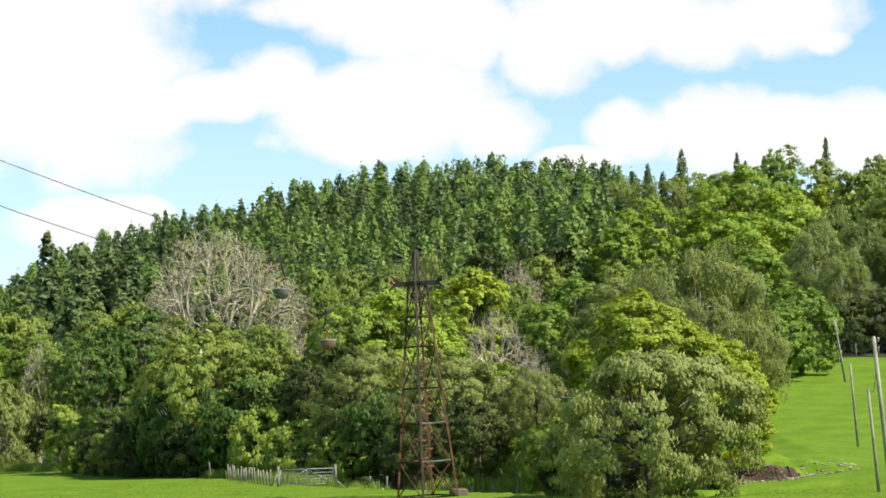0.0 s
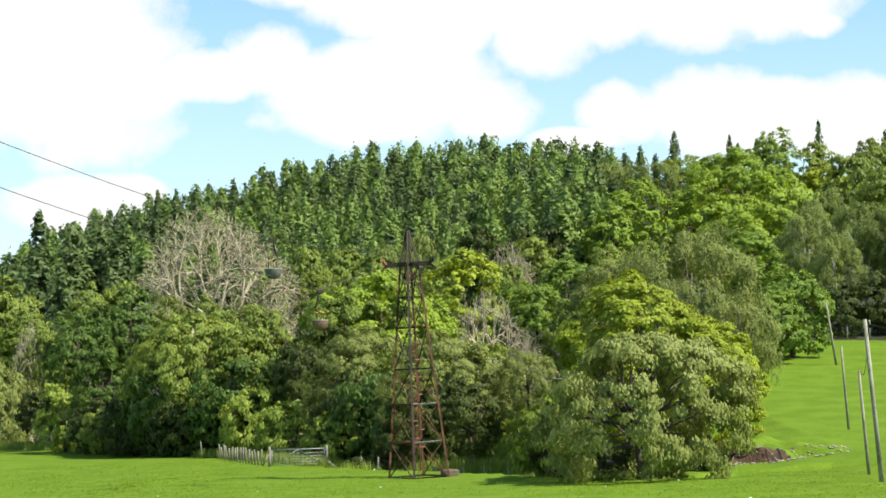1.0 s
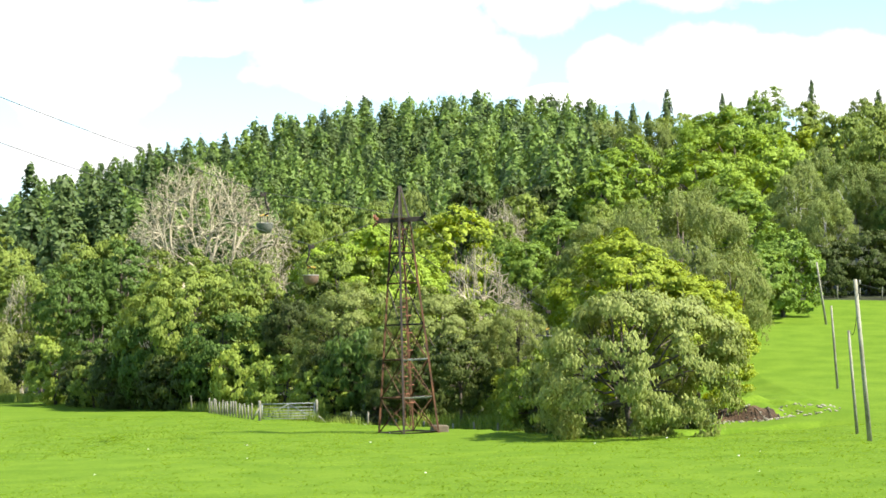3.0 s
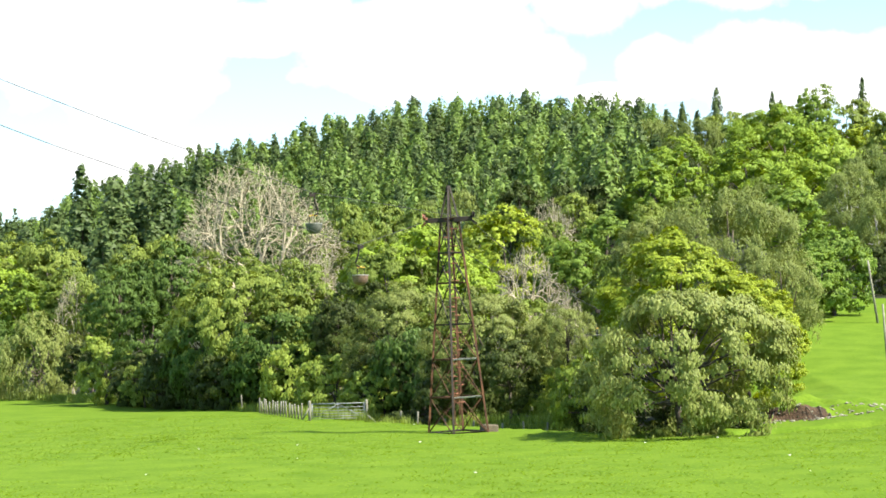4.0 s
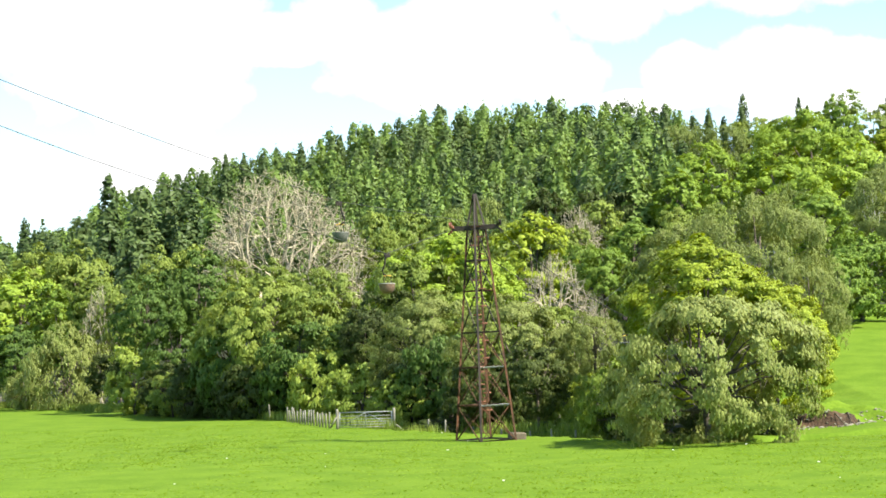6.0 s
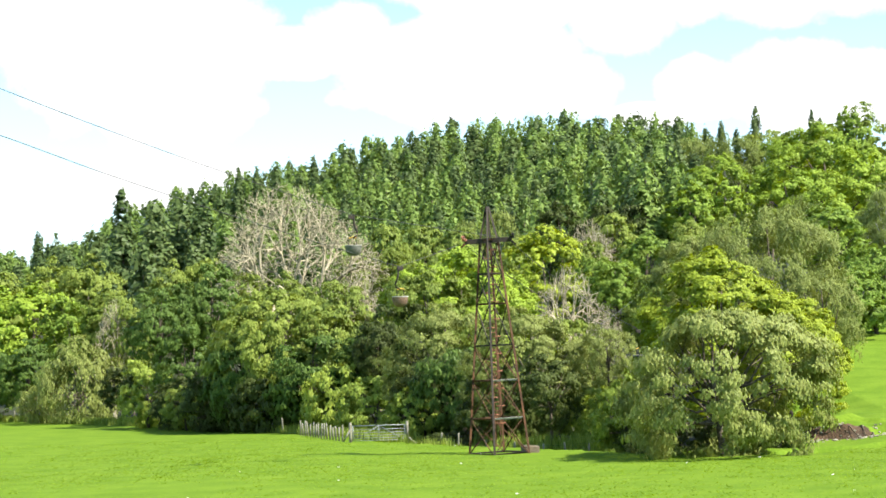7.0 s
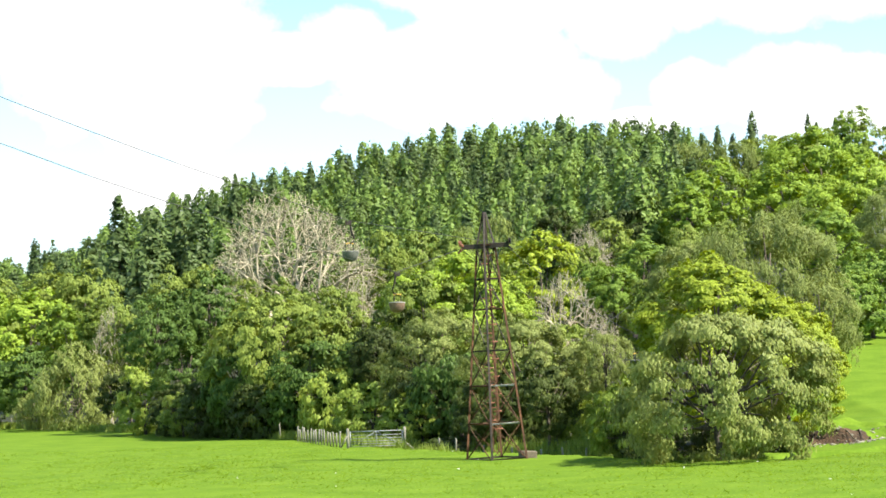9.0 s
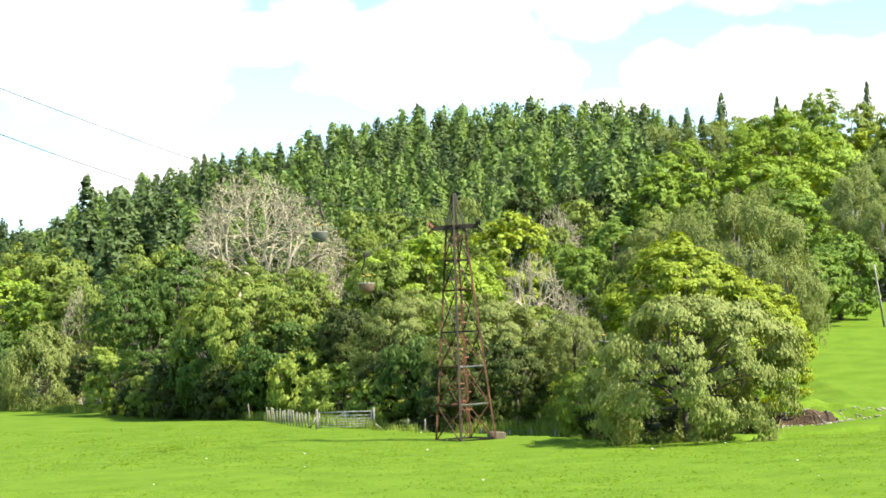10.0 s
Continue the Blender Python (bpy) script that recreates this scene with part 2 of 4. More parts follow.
class Shape:
    """Collects tubes, bars and boxes into one mesh."""

    def __init__(self):
        self.v, self.f = [], []

    def tube(self, path, radii, sides=8, caps=True):
        path = [Vector(p) for p in path]
        if isinstance(radii, (int, float)):
            radii = [radii] * len(path)
        start = len(self.v)
        for i, p in enumerate(path):
            d = (path[min(i + 1, len(path) - 1)] - path[max(i - 1, 0)]).normalized()
            ref = Vector((0, 0, 1)) if abs(d.z) < 0.9 else Vector((1, 0, 0))
            a = d.cross(ref).normalized()
            b = d.cross(a)
            for k in range(sides):
                w = 2 * math.pi * k / sides
                self.v.append(p + (a * math.cos(w) + b * math.sin(w)) * radii[i])
        for i in range(len(path) - 1):
            for k in range(sides):
                n = (k + 1) % sides
                self.f.append((start + i * sides + k, start + i * sides + n, start + (i + 1) * sides + n, start + (i + 1) * sides + k))
        if caps:
            self.f.append(tuple(start + k for k in range(sides))[::-1])
            self.f.append(tuple(start + (len(path) - 1) * sides + k for k in range(sides)))
        return self

    def bar(self, a, b, w, t=None, flat=Vector((0, 0, 1))):
        """A straight rolled angle bar: two thin legs along the line from a to b."""
        t = t or w * 0.14
        a, b = Vector(a), Vector(b)
        d = (b - a).normalized()
        if abs(d.dot(flat)) > 0.95:
            flat = Vector((1, 0, 0))
        s = d.cross(flat).normalized()
        n = d.cross(s)
        prof = [(0, 0), (w, 0), (w, t), (t, t), (t, w), (0, w)]
        start = len(self.v)
        for p in (a, b):
            for u, v in prof:
                self.v.append(p + s * (u - w / 2) + n * (v - w / 2))
        m = len(prof)
        for k in range(m):
            j = (k + 1) % m
            self.f.append((start + k, start + j, start + m + j, start + m + k))
        self.f.append(tuple(start + k for k in range(m))[::-1])
        self.f.append(tuple(start + m + k for k in range(m)))
        return self

    def box(self, lo, hi, bev=0.0):
        x0, y0, z0 = lo
        x1, y1, z1 = hi
        start = len(self.v)
        b = bev
        ring = [(x0 + b, y0), (x1 - b, y0), (x1, y0 + b), (x1, y1 - b), (x1 - b, y1), (x0 + b, y1), (x0, y1 - b), (x0, y0 + b)]
        cx, cy = (x0 + x1) / 2, (y0 + y1) / 2
        for z, k in ((z0, 1.0), (z1 - b, 1.0), (z1, None)):
            for x, y in ring:
                if k is None:
                    x = cx + (x - cx) * (1 - 2 * b / max(x1 - x0, 0.01))
                    y = cy + (y - cy) * (1 - 2 * b / max(y1 - y0, 0.01))
                self.v.append(Vector((x, y, z)))
        for r in range(2):
            for k in range(8):
                j = (k + 1) % 8
                self.f.append((start + r * 8 + k, start + r * 8 + j, start + r * 8 + 8 + j, start + r * 8 + 8 + k))
        self.f.append(tuple(start + k for k in range(8))[::-1])
        self.f.append(tuple(start + 16 + k for k in range(8)))
        return self

    def mesh(self, name, mat, smooth=False):
        return mesh_of(name, self.v, self.f, mat, smooth)


# ---- the ground ----
EDGE_X = (-300.0, -80.0, -48.0, -17.0, -5.0, 4.0, 13.0, 24.0, 60.0, 300.0)
EDGE_Y = (420.0, 252.0, 208.0, 156.0, 127.0, 113.0, 99.0, 97.0, 97.0, 97.0)
CREST_X = (-400.0, -100.0, -72.0, -48.0, 0.0, 76.0, 130.0, 400.0)
CREST_Z = (10.0, 24.0, 35.0, 42.0, 51.0, 44.0, 46.0, 30.0)


def edge(x):
    return float(np.interp(x, EDGE_X, EDGE_Y))


def terrain(x, y):
    """Height of the ground: a level field, and the hill behind it."""
    e = edge(x)
    u = (y - e) / max(450.0 - e, 60.0)
    z = 0.0
    if u > 0:
        z = float(np.interp(x, CREST_X, CREST_Z)) * min(u, 1.0) ** float(np.interp(x, (14.0, 26.0), (2.0, 1.3)))
        if u > 1:
            z -= min((u - 1) * 14, 30)
    if y < 55:
        z += 3.2 * min(1.0, (55 - y) / 40) ** 1.5
    return z

BROOK = ((30.0, 100.0), (24.0, 100.5), (19.5, 99.0), (16.0, 95.5), (12.5, 97.0), (9.0, 103.0), (4.0, 111.0), (-3.0, 124.0))


def brook_distance(x, y):
    best = 99.0
    for (ax, ay), (bx, by) in zip(BROOK, BROOK[1:]):
        dx, dy = bx - ax, by - ay
        k = max(0.0, min(1.0, ((x - ax) * dx + (y - ay) * dy) / (dx * dx + dy * dy)))
        best = min(best, math.hypot(x - ax - k * dx, y - ay - k * dy))
    return best


def ground_height(x, y):
    z = terrain(x, y)
    if 40 < y < 480 and -140 < x < 160:
        z += 0.16 * (noise.noise((x * 0.06, y * 0.035, 2.0))) + 0.05 * noise.noise((x * 0.35, y * 0.2, 5.0))
    if 85 < y < 130 and -6 < x < 34:
        w = 1.0 + 0.5 * noise.noise((x * 0.5, y * 0.5, 9.0))
        d = brook_distance(x, y)
        fade = min(1.0, max(0.0, (26.5 - x) / 4)) * (0.75 + 0.5 * noise.noise((x * 0.7, y * 0.3, 6.0)))
        z -= 1.25 * fade * max(0.0, 1 - (d / (1.7 * w)) ** 2)
        # the far bank is a broken scarp
        if 14 < x < 31 and y > 100:
            s = y - (104.2 + 0.22 * (x - 14) + 1.4 * noise.noise((x * 0.45, 3.0, 1.0)))
            z += 0.95 * fade * (1 + 0.5 * noise.noise((x * 0.4, y * 0.4, 4.0))) * max(0.0, min(1.0, s / 0.8)) ** 1.5 * max(0.0, 1 - max(s, 0) / 16)
            s = y - (109.3 + 0.1 * (x - 14) + 1.0 * noise.noise((x * 0.6, 8.0, 1.0)))
            z += 0.55 * fade * max(0.0, min(1.0, s / 0.4)) * max(0.0, 1 - max(s, 0) / 12)
    return z


def build_ground():
    xs = np.unique(np.concatenate([np.linspace(-4000, -150, 16), np.linspace(-150, -12, 46), np.linspace(-12, 12, 32), np.linspace(12, 28, 68), np.linspace(28, 34, 7), np.linspace(34, 160, 42), np.linspace(160, 4000, 16)]))
    ys = np.unique(np.concatenate([np.linspace(-3000, -20, 12), np.linspace(-20, 60, 30), np.linspace(60, 92, 40), np.linspace(92, 114, 95), np.linspace(114, 220, 60), np.linspace(220, 480, 50), np.linspace(480, 4500, 16)]))
    verts = [(x, y, ground_height(x, y)) for y in ys for x in xs]
    n = len(xs)
    faces, mats = [], []
    for j in range(len(ys) - 1):
        for i in range(n - 1):
            a = j * n + i
            faces.append((a, a + 1, a + n + 1, a + n))
            x, y = (xs[i] + xs[i + 1]) / 2, (ys[j] + ys[j + 1]) / 2
            zs = [verts[k][2] for k in faces[-1]]
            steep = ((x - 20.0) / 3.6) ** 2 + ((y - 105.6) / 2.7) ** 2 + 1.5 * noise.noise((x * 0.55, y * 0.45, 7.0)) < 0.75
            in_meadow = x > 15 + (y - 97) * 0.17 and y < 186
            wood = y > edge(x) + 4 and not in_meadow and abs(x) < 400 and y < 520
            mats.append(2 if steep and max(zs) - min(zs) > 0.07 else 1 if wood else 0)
    me = mesh_of("ground", verts, faces, GRASS, True)
    me.materials.append(LITTER)
    me.materials.append(SOIL)
    me.polygons.foreach_set("material_index", mats)
    return tagged(new("ground", me), "bright green grazed pasture rising into a wooded hillside", "field", kind="structure")


build_ground()


# ---- trees ----
rng = np.random.default_rng(11)


def unit(n):
    v = rng.normal(size=(n, 3))
    return v / np.linalg.norm(v, axis=1)[:, None]


def normed(v):
    return v / (np.linalg.norm(v, axis=1)[:, None] + 1e-9)


def sprays(name, centres, normals, size, mat, ratio=0.62, fold=0.22, along=None):
    """Many small folded leaf sprays, each a rhomb bent along its middle; along: the way that they point."""
    n = len(centres)
    u = np.cross(normals, unit(n)) if along is None else along - normals * np.sum(along * normals, axis=1)[:, None]
    u = normed(u)
    v = np.cross(normals, u)
    s = (size * rng.uniform(0.55, 1.35, n))[:, None]
    bend = normals * s * fold
    quad = np.stack([centres - u * s, centres + v * s * ratio - bend, centres + u * s, centres - v * s * ratio - bend], 1).reshape(-1, 3)
    me = bpy.data.meshes.new(name)
    me.from_pydata(quad.tolist(), [], np.arange(4 * n).reshape(-1, 4).tolist())
    me.materials.append(mat)
    me.update()
    return me


def broad_crown(kind, count, leaf, base, lobes, lobe_size, height, droop=0.0, flat=0.75, rough=0.1, open_top=0.0, ratio=0.62):
    """A closed dome of leafy clumps, each clump a small cushion of sprays, from the share base of the height to the top."""
    low, mid = base * height, height * (base + (1 - base) * 0.42)
    boughs = max(48, lobes // 5)
    i = np.arange(boughs) + 0.5
    cz = 1 - 2 * i / boughs
    a = i * 2.39996 + rng.normal(0, 0.3, boughs)
    r = np.sqrt(1 - cz * cz)
    d = normed(np.stack([r * np.cos(a), r * np.sin(a), cz], 1) + rng.normal(0, 0.12, (boughs, 3)))
    # an uneven outline: broad swells and hollows
    swell = np.ones(boughs)
    for wave, k in ((2.2, 0.8), (3.7, 0.9), (6.0, 0.7)):
        w, ph = unit(3) * wave, rng.uniform(0, 6.28, 3)
        swell += rough * k * np.sin(d @ w.T + ph).mean(axis=1)
    wide = lobe_size * 2.45 * rng.uniform(0.75, 1.25, boughs)
    reach = np.minimum(swell, 1.1) * rng.uniform(0.95, 1.04, boughs) - wide * 0.8
    half = np.where(d[:, 2] > 0, height - mid, mid - low)
    bough = d * reach[:, None]
    bough[:, 2] = bough[:, 2] * half + mid
    # each bough carries clumps of twigs on its outer side, some strays inside
    share = wide ** 2 * np.where(d[:, 2] < -0.35, 0.6, 1.0)
    of = rng.choice(boughs, lobes, p=share / share.sum())
    way = normed(unit(lobes) + d[of] * 0.75 + np.array([0, 0, 0.22]))
    c = bough[of] + way * (wide[of] * np.where(rng.random(lobes) < 0.85, rng.uniform(0.6, 1.0, lobes), rng.uniform(0.2, 0.6, lobes)))[:, None] * np.array([1, 1, 0.5 + 0.5 * flat])
    d = normed(way * 0.7 + d[of] * 0.5)
    size = lobe_size * rng.uniform(0.5, 1.15, lobes)
    w = size ** 1.6 * np.where(d[:, 2] > 0.5, 1 - open_top, 1.0)
    pick = rng.choice(lobes, count, p=w / w.sum())
    o = normed(unit(count) + d[pick] * 0.45 + np.array([0, 0, 0.35]))
    rad = size[pick] * np.abs(rng.normal(0.78, 0.22, count))
    p = c[pick] + o * rad[:, None] * np.array([1.1, 1.1, flat])
    if droop:
        p[:, 2] -= droop * rng.uniform(0, 1, count) ** 2
    keep = p[:, 2] > 0.015 * height
    p, o, out, count = p[keep], o[keep], d[pick][keep], int(keep.sum())
    dome = normed((p - np.array([0, 0, mid])) * np.array([1, 1, 0.8]))
    nrm = normed(o * 0.6 + out * 0.35 + dome * 0.45 + unit(count) * 0.55 + np.array([0, 0, 0.15]))
    along = None
    if droop:
        nrm = normed(nrm * np.array([1, 1, 0.45]))
        along = normed(unit(count) * 0.6 + np.array([0, 0, -1.0]))
    return sprays("crown", p, nrm, leaf, LEAF[kind], ratio, 0.22, along), c[rng.permutation(lobes)]


def trunk_mesh(tips, height, base, thick, mat, limbs=14):
    """A tapered, slightly crooked trunk with limbs that reach into the crown's clumps."""
    s = Shape()
    fork = height * max(base, 0.1) + 0.1 * height
    top = Vector((rng.uniform(-0.08, 0.08), rng.uniform(-0.08, 0.08), height * 0.78))
    knee = Vector((rng.uniform(-0.06, 0.06), rng.uniform(-0.06, 0.06), fork))
    s.tube([(0, 0, -0.08), (0, 0, 0.05), knee, knee.lerp(top, 0.5) + Vector((0.05, -0.04, 0)), top], [thick * 1.5, thick, thick * 0.8, thick * 0.5, thick * 0.15], 8)
    for k in range(min(limbs, len(tips))):
        t = Vector(tips[k])
        if t.z < fork * 0.7:
            continue
        root = knee.lerp(top, rng.uniform(0.0, 0.5))
        m1 = root.lerp(t, 0.35) + Vector((rng.uniform(-0.07, 0.07), rng.uniform(-0.07, 0.07), -0.05))
        m2 = root.lerp(t, 0.7) + Vector((rng.uniform(-0.07, 0.07), rng.uniform(-0.07, 0.07), 0.02))
        s.tube([root, m1, m2, t], [thick * 0.42, thick * 0.3, thick * 0.2, thick * 0.06], 5)
        for j in range(4):
            e = m1.lerp(t, rng.uniform(0.1, 0.9))
            q = e + Vector(unit(1)[0]) * 0.2
            s.tube([e, q], [thick * 0.13, thick * 0.03], 3)
    return s.mesh("trunk", mat, True)


def conifer(kind, height, count, size, droop, shape, gap, ragged):
    """Soft needle sprays on drooping branches round a straight stem, narrowing to a spire."""
    branches = count // 7
    f = 1 - rng.uniform(0.0, 1, branches) ** 0.6
    f = np.sort(f)
    az = np.arange(branches) * 2.39996 + rng.normal(0, 0.4, branches)
    tier = 1 + 0.12 * np.sin(f * 70 + rng.uniform(0, 6))
    reach = np.maximum(0.04, (1 - f) ** shape) * tier * rng.uniform(1 - ragged, 1.1, branches)
    k = rng.integers(0, branches, count)
    q = rng.uniform(0.1, 1.0, count) ** 0.7
    spread = rng.normal(0, 0.13, count) * q
    a = az[k] + spread
    rr = reach[k] * q
    z = height * (gap + (1 - gap) * f[k]) - droop * rr * q + rng.normal(0, 0.09, count)
    c = np.stack([np.cos(a) * rr, np.sin(a) * rr, z], 1)
    out = np.stack([np.cos(a), np.sin(a), np.zeros(count)], 1)
    nn = normed(out * 0.9 + np.array([0, 0, 0.5]) + unit(count) * 0.55)
    way = np.stack([-np.sin(a), np.cos(a), np.zeros(count)], 1) * rng.choice((-0.7, 0.7), count)[:, None] + out * 0.5 + unit(count) * 0.6
    n = len(c)
    u = normed(way - nn * np.sum(way * nn, axis=1)[:, None])
    v = np.cross(nn, u)
    s = (size * rng.uniform(0.6, 1.35, n))[:, None]
    blade = np.stack([c - u * s * 0.7 + v * s * 0.5, c - u * s * 0.7 - v * s * 0.5, c + u * s], 1).reshape(-1, 3)
    needles = mesh_of("crown", blade.tolist(), np.arange(3 * n).reshape(-1, 3).tolist(), LEAF[kind])
    t = Shape().tube([(0, 0, -0.1), (0, 0, height * 0.5), (0, 0, height * 0.8)], [0.07, 0.045, 0.012], 6)
    return t.mesh("trunk", BARK, True), needles


def bare_tree(height, tips, low=0.3, thin=0.0032):
    """A leafless dome: limbs that part again and again until each twig reaches the outside of the crown."""
    s = Shape()
    d = unit(tips)
    d[:, 2] = np.abs(d[:, 2]) * 1.15 - 0.12
    d = normed(d)
    bump = 1 + 0.09 * np.sin(d @ (unit(3) * 5).T + rng.uniform(0, 6, 3)).mean(axis=1)
    ends = d * (bump * rng.uniform(0.62, 1.0, tips) ** 0.6)[:, None]
    ends[:, 2] = height * (low + (1 - low) * ends[:, 2])
    # (start, heading, tips that this limb feeds)
    root = Vector((0, 0, height * 0.16))
    s.tube([(0, 0, -0.05), (0.01, 0, height * 0.08), root], [thin * tips ** 0.37 * 1.25, thin * tips ** 0.37, thin * tips ** 0.37 * 0.95], 8)
    todo = [(root, Vector((0, 0, 1)), np.arange(tips))]
    while todo:
        p, head, idx = todo.pop()
        pts = ends[idx]
        r = thin * len(idx) ** 0.37
        if len(idx) == 1:
            e = Vector(pts[0])
            gap = (e - p).length
            s.tube([p, p.lerp(e, 0.55) + head * gap * 0.12 + Vector(unit(1)[0]) * 0.03, e], [thin, thin, thin * 0.6], 3, False)
            continue
        mid = Vector(pts.mean(axis=0))
        gap = mid - p
        step = 0.1 if len(idx) > tips * 0.12 else 0.4
        e = p + gap * step + head * gap.length * 0.1 + Vector(unit(1)[0]) * gap.length * 0.03
        m = p.lerp(e, 0.5) + head * gap.length * 0.03 + Vector(unit(1)[0]) * gap.length * 0.025
        s.tube([p, m, e], [r, r * 0.92, r * 0.82], 6 if r > 0.02 else 3, False)
        rel = pts - pts.mean(axis=0)
        axis = np.linalg.svd(rel, full_matrices=False)[2][0] if len(idx) > 2 else rel[0]
        side = rel @ axis
        cut = np.quantile(side, rng.uniform(0.35, 0.65))
        one, two = idx[side <= cut], idx[side > cut]
        new_head = (e - p).normalized()
        for group in (one, two):
            if len(group):
                todo.append((e if rng.random() < 0.6 else m, new_head, group))
    return s.mesh("framework", PALE_BARK, True)


SHAPES = {
    # kind: crown base, clumps, clump size, droop, flatness, unevenness, openness of the top
    "alder": (0.0, 460, 0.105, 0.05, 0.75, 0.14, 0.1),
    "lime": (0.0, 420, 0.115, 0.0, 0.72, 0.1, 0.0),
    "willow": (-0.05, 420, 0.11, 0.14, 0.95, 0.12, 0.0),
    "oak": (0.02, 320, 0.135, 0.0, 0.8, 0.18, 0.0),
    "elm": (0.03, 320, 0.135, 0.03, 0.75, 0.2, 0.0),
    "ash": (0.02, 340, 0.13, 0.04, 0.78, 0.18, 0.0),
    "sycamore": (0.0, 320, 0.13, 0.0, 0.8, 0.15, 0.0),
    "hazel": (-0.2, 260, 0.14, 0.03, 0.8, 0.2, 0.0),
    "yew": (-0.1, 260, 0.14, 0.08, 0.7, 0.22, 0.0),
    "birch": (0.05, 340, 0.125, 0.18, 0.95, 0.2, 0.0),
}
ASPECTS = (1.6, 2.3, 3.2, 4.4)
MADE = {}


def tree_meshes(kind, y, height, radius):
    """Trunk and crown for a kind, how far off it stands and how slender it is; two or more shapes of each, shared."""
    tier = 0 if radius / y > 0.027 else 1 if radius / y > 0.0142 else 2
    h0 = min(ASPECTS, key=lambda q: abs(math.log(q * radius / height)))
    shapes = MADE.setdefault((kind, tier, h0), [])
    if len(shapes) < (1, 2, 2)[tier]:
        base, lobes, lobe, droop, flat, rough, open_top = SHAPES[kind]
        base = max(base, 1 - 2.7 / h0)
        count, leaf, fewer, larger = ((30000, 0.027, 1.0, 1.0), (7700, 0.047, 0.75, 1.12), (3600, 0.07, 0.62, 1.22))[tier]
        if kind == "alder" and tier == 0:
            count, leaf = 33000, 0.0245
        grow = ((h0 * (1 - base)) / 1.9) ** 0.45
        fine = 0.85 if kind in ("willow", "birch", "alder") else 1.0
        crown, tips = broad_crown(kind, int(count * grow / fine), leaf * fine, base, int(lobes * fewer * grow), lobe * larger, h0, droop, flat, rough, open_top, 0.42 if droop > 0.1 else 0.62)
        stout, limbs = (0.042, 40) if kind == "alder" and tier == 0 else (0.055, 14)
        shapes.append((h0, trunk_mesh(tips, h0, max(base, 0.0), stout, BIRCH_BARK if kind == "birch" else BARK, limbs), crown))
        return shapes[-1]
    return shapes[turn.randrange(len(shapes))]


CONIFERS = {}
for kind, size, droop, shape, gap, ragged in (("larch", 0.122, 0.4, 0.36, 0.0, 0.2), ("spruce", 0.115, 0.6, 0.56, 0.0, 0.22), ("pine", 0.125, 0.25, 0.36, 0.06, 0.3)):
    # broad plantation trees, and tall slender ones
    CONIFERS[kind] = [[(h0, *conifer(kind, h0, count, size, droop, shape, gap, ragged)) for v in range(4)] for h0, count in ((3.4, 1750), (5.4, 3600))]

TREE_WORDS = {
    "alder": ("grey-green alder with open twisting branches by the brook", "tree"),
    "lime": ("dense tree in fresh yellow-green leaf", "tree"),
    "willow": ("rounded grey-green willow with drooping shoots", "tree"),
    "oak": ("full mid-green oak in spring leaf", "tree"),
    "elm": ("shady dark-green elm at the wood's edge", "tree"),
    "ash": ("soft olive-green ash at the wood's edge", "tree"),
    "sycamore": ("bright green sycamore with layered foliage", "tree"),
    "hazel": ("low pale-green hazel bush at the field edge", "bush"),
    "yew": ("dark evergreen thicket, several added to stand for shade", "bush"),
    "birch": ("slender grey-green birch with pale stem", "tree"),
    "larch": ("green plantation larch on the hillside", "conifer"),
    "spruce": ("dark pointed spruce on the hillside", "conifer"),
    "pine": ("dark brownish-green pine on the hillside", "conifer"),
}
turn = random.Random(5)


def tree(kind, x, y, height, radius):
    if kind in CONIFERS:
        h0, trunk, crown = CONIFERS[kind][0 if height / radius < 4.5 else 1][turn.randrange(4)]
    else:
        h0, trunk, crown = tree_meshes(kind, y, height, radius)
    label, category = TREE_WORDS[kind]
    name = {"hazel": "hazel_bush", "yew": "thicket_and_shade_fill"}.get(kind, kind + "_tree")
    root = tagged(new(name), label, category, group=kind + " trees on the slope")
    m = pose(x, y, ground_height(x, y) - 0.05, turn.uniform(-2, 2), turn.uniform(-2, 2), turn.uniform(0, 360))
    root.matrix_basis = m @ Matrix.Diagonal((radius, radius, height / h0, 1))
    part("trunk", trunk, root)
    part("crown", crown, root)
    return root


def leafless(x, y, height, radius, label, data, ivy=0):
    root = tagged(new("bare_tree"), label, "tree", group="bare trees")
    root.matrix_basis = pose(x, y, ground_height(x, y) - 0.05, 0, 0, turn.uniform(0, 360)) @ Matrix.Diagonal((radius, radius, height / 2.0, 1))
    part("framework", data, root)
    if ivy:
        a, z = rng.uniform(0, 6.28, ivy), rng.uniform(0.1, 1.1, ivy)
        r = rng.uniform(0.0, 0.1, ivy) + 0.45 * np.maximum(0, z - 0.4)
        p = np.stack([np.cos(a) * r, np.sin(a) * r, z], 1)
        part("ivy", sprays("ivy", p, unit(ivy), 0.022, LEAF["ivy"]), root, "dark green ivy climbing the limbs")
    return root


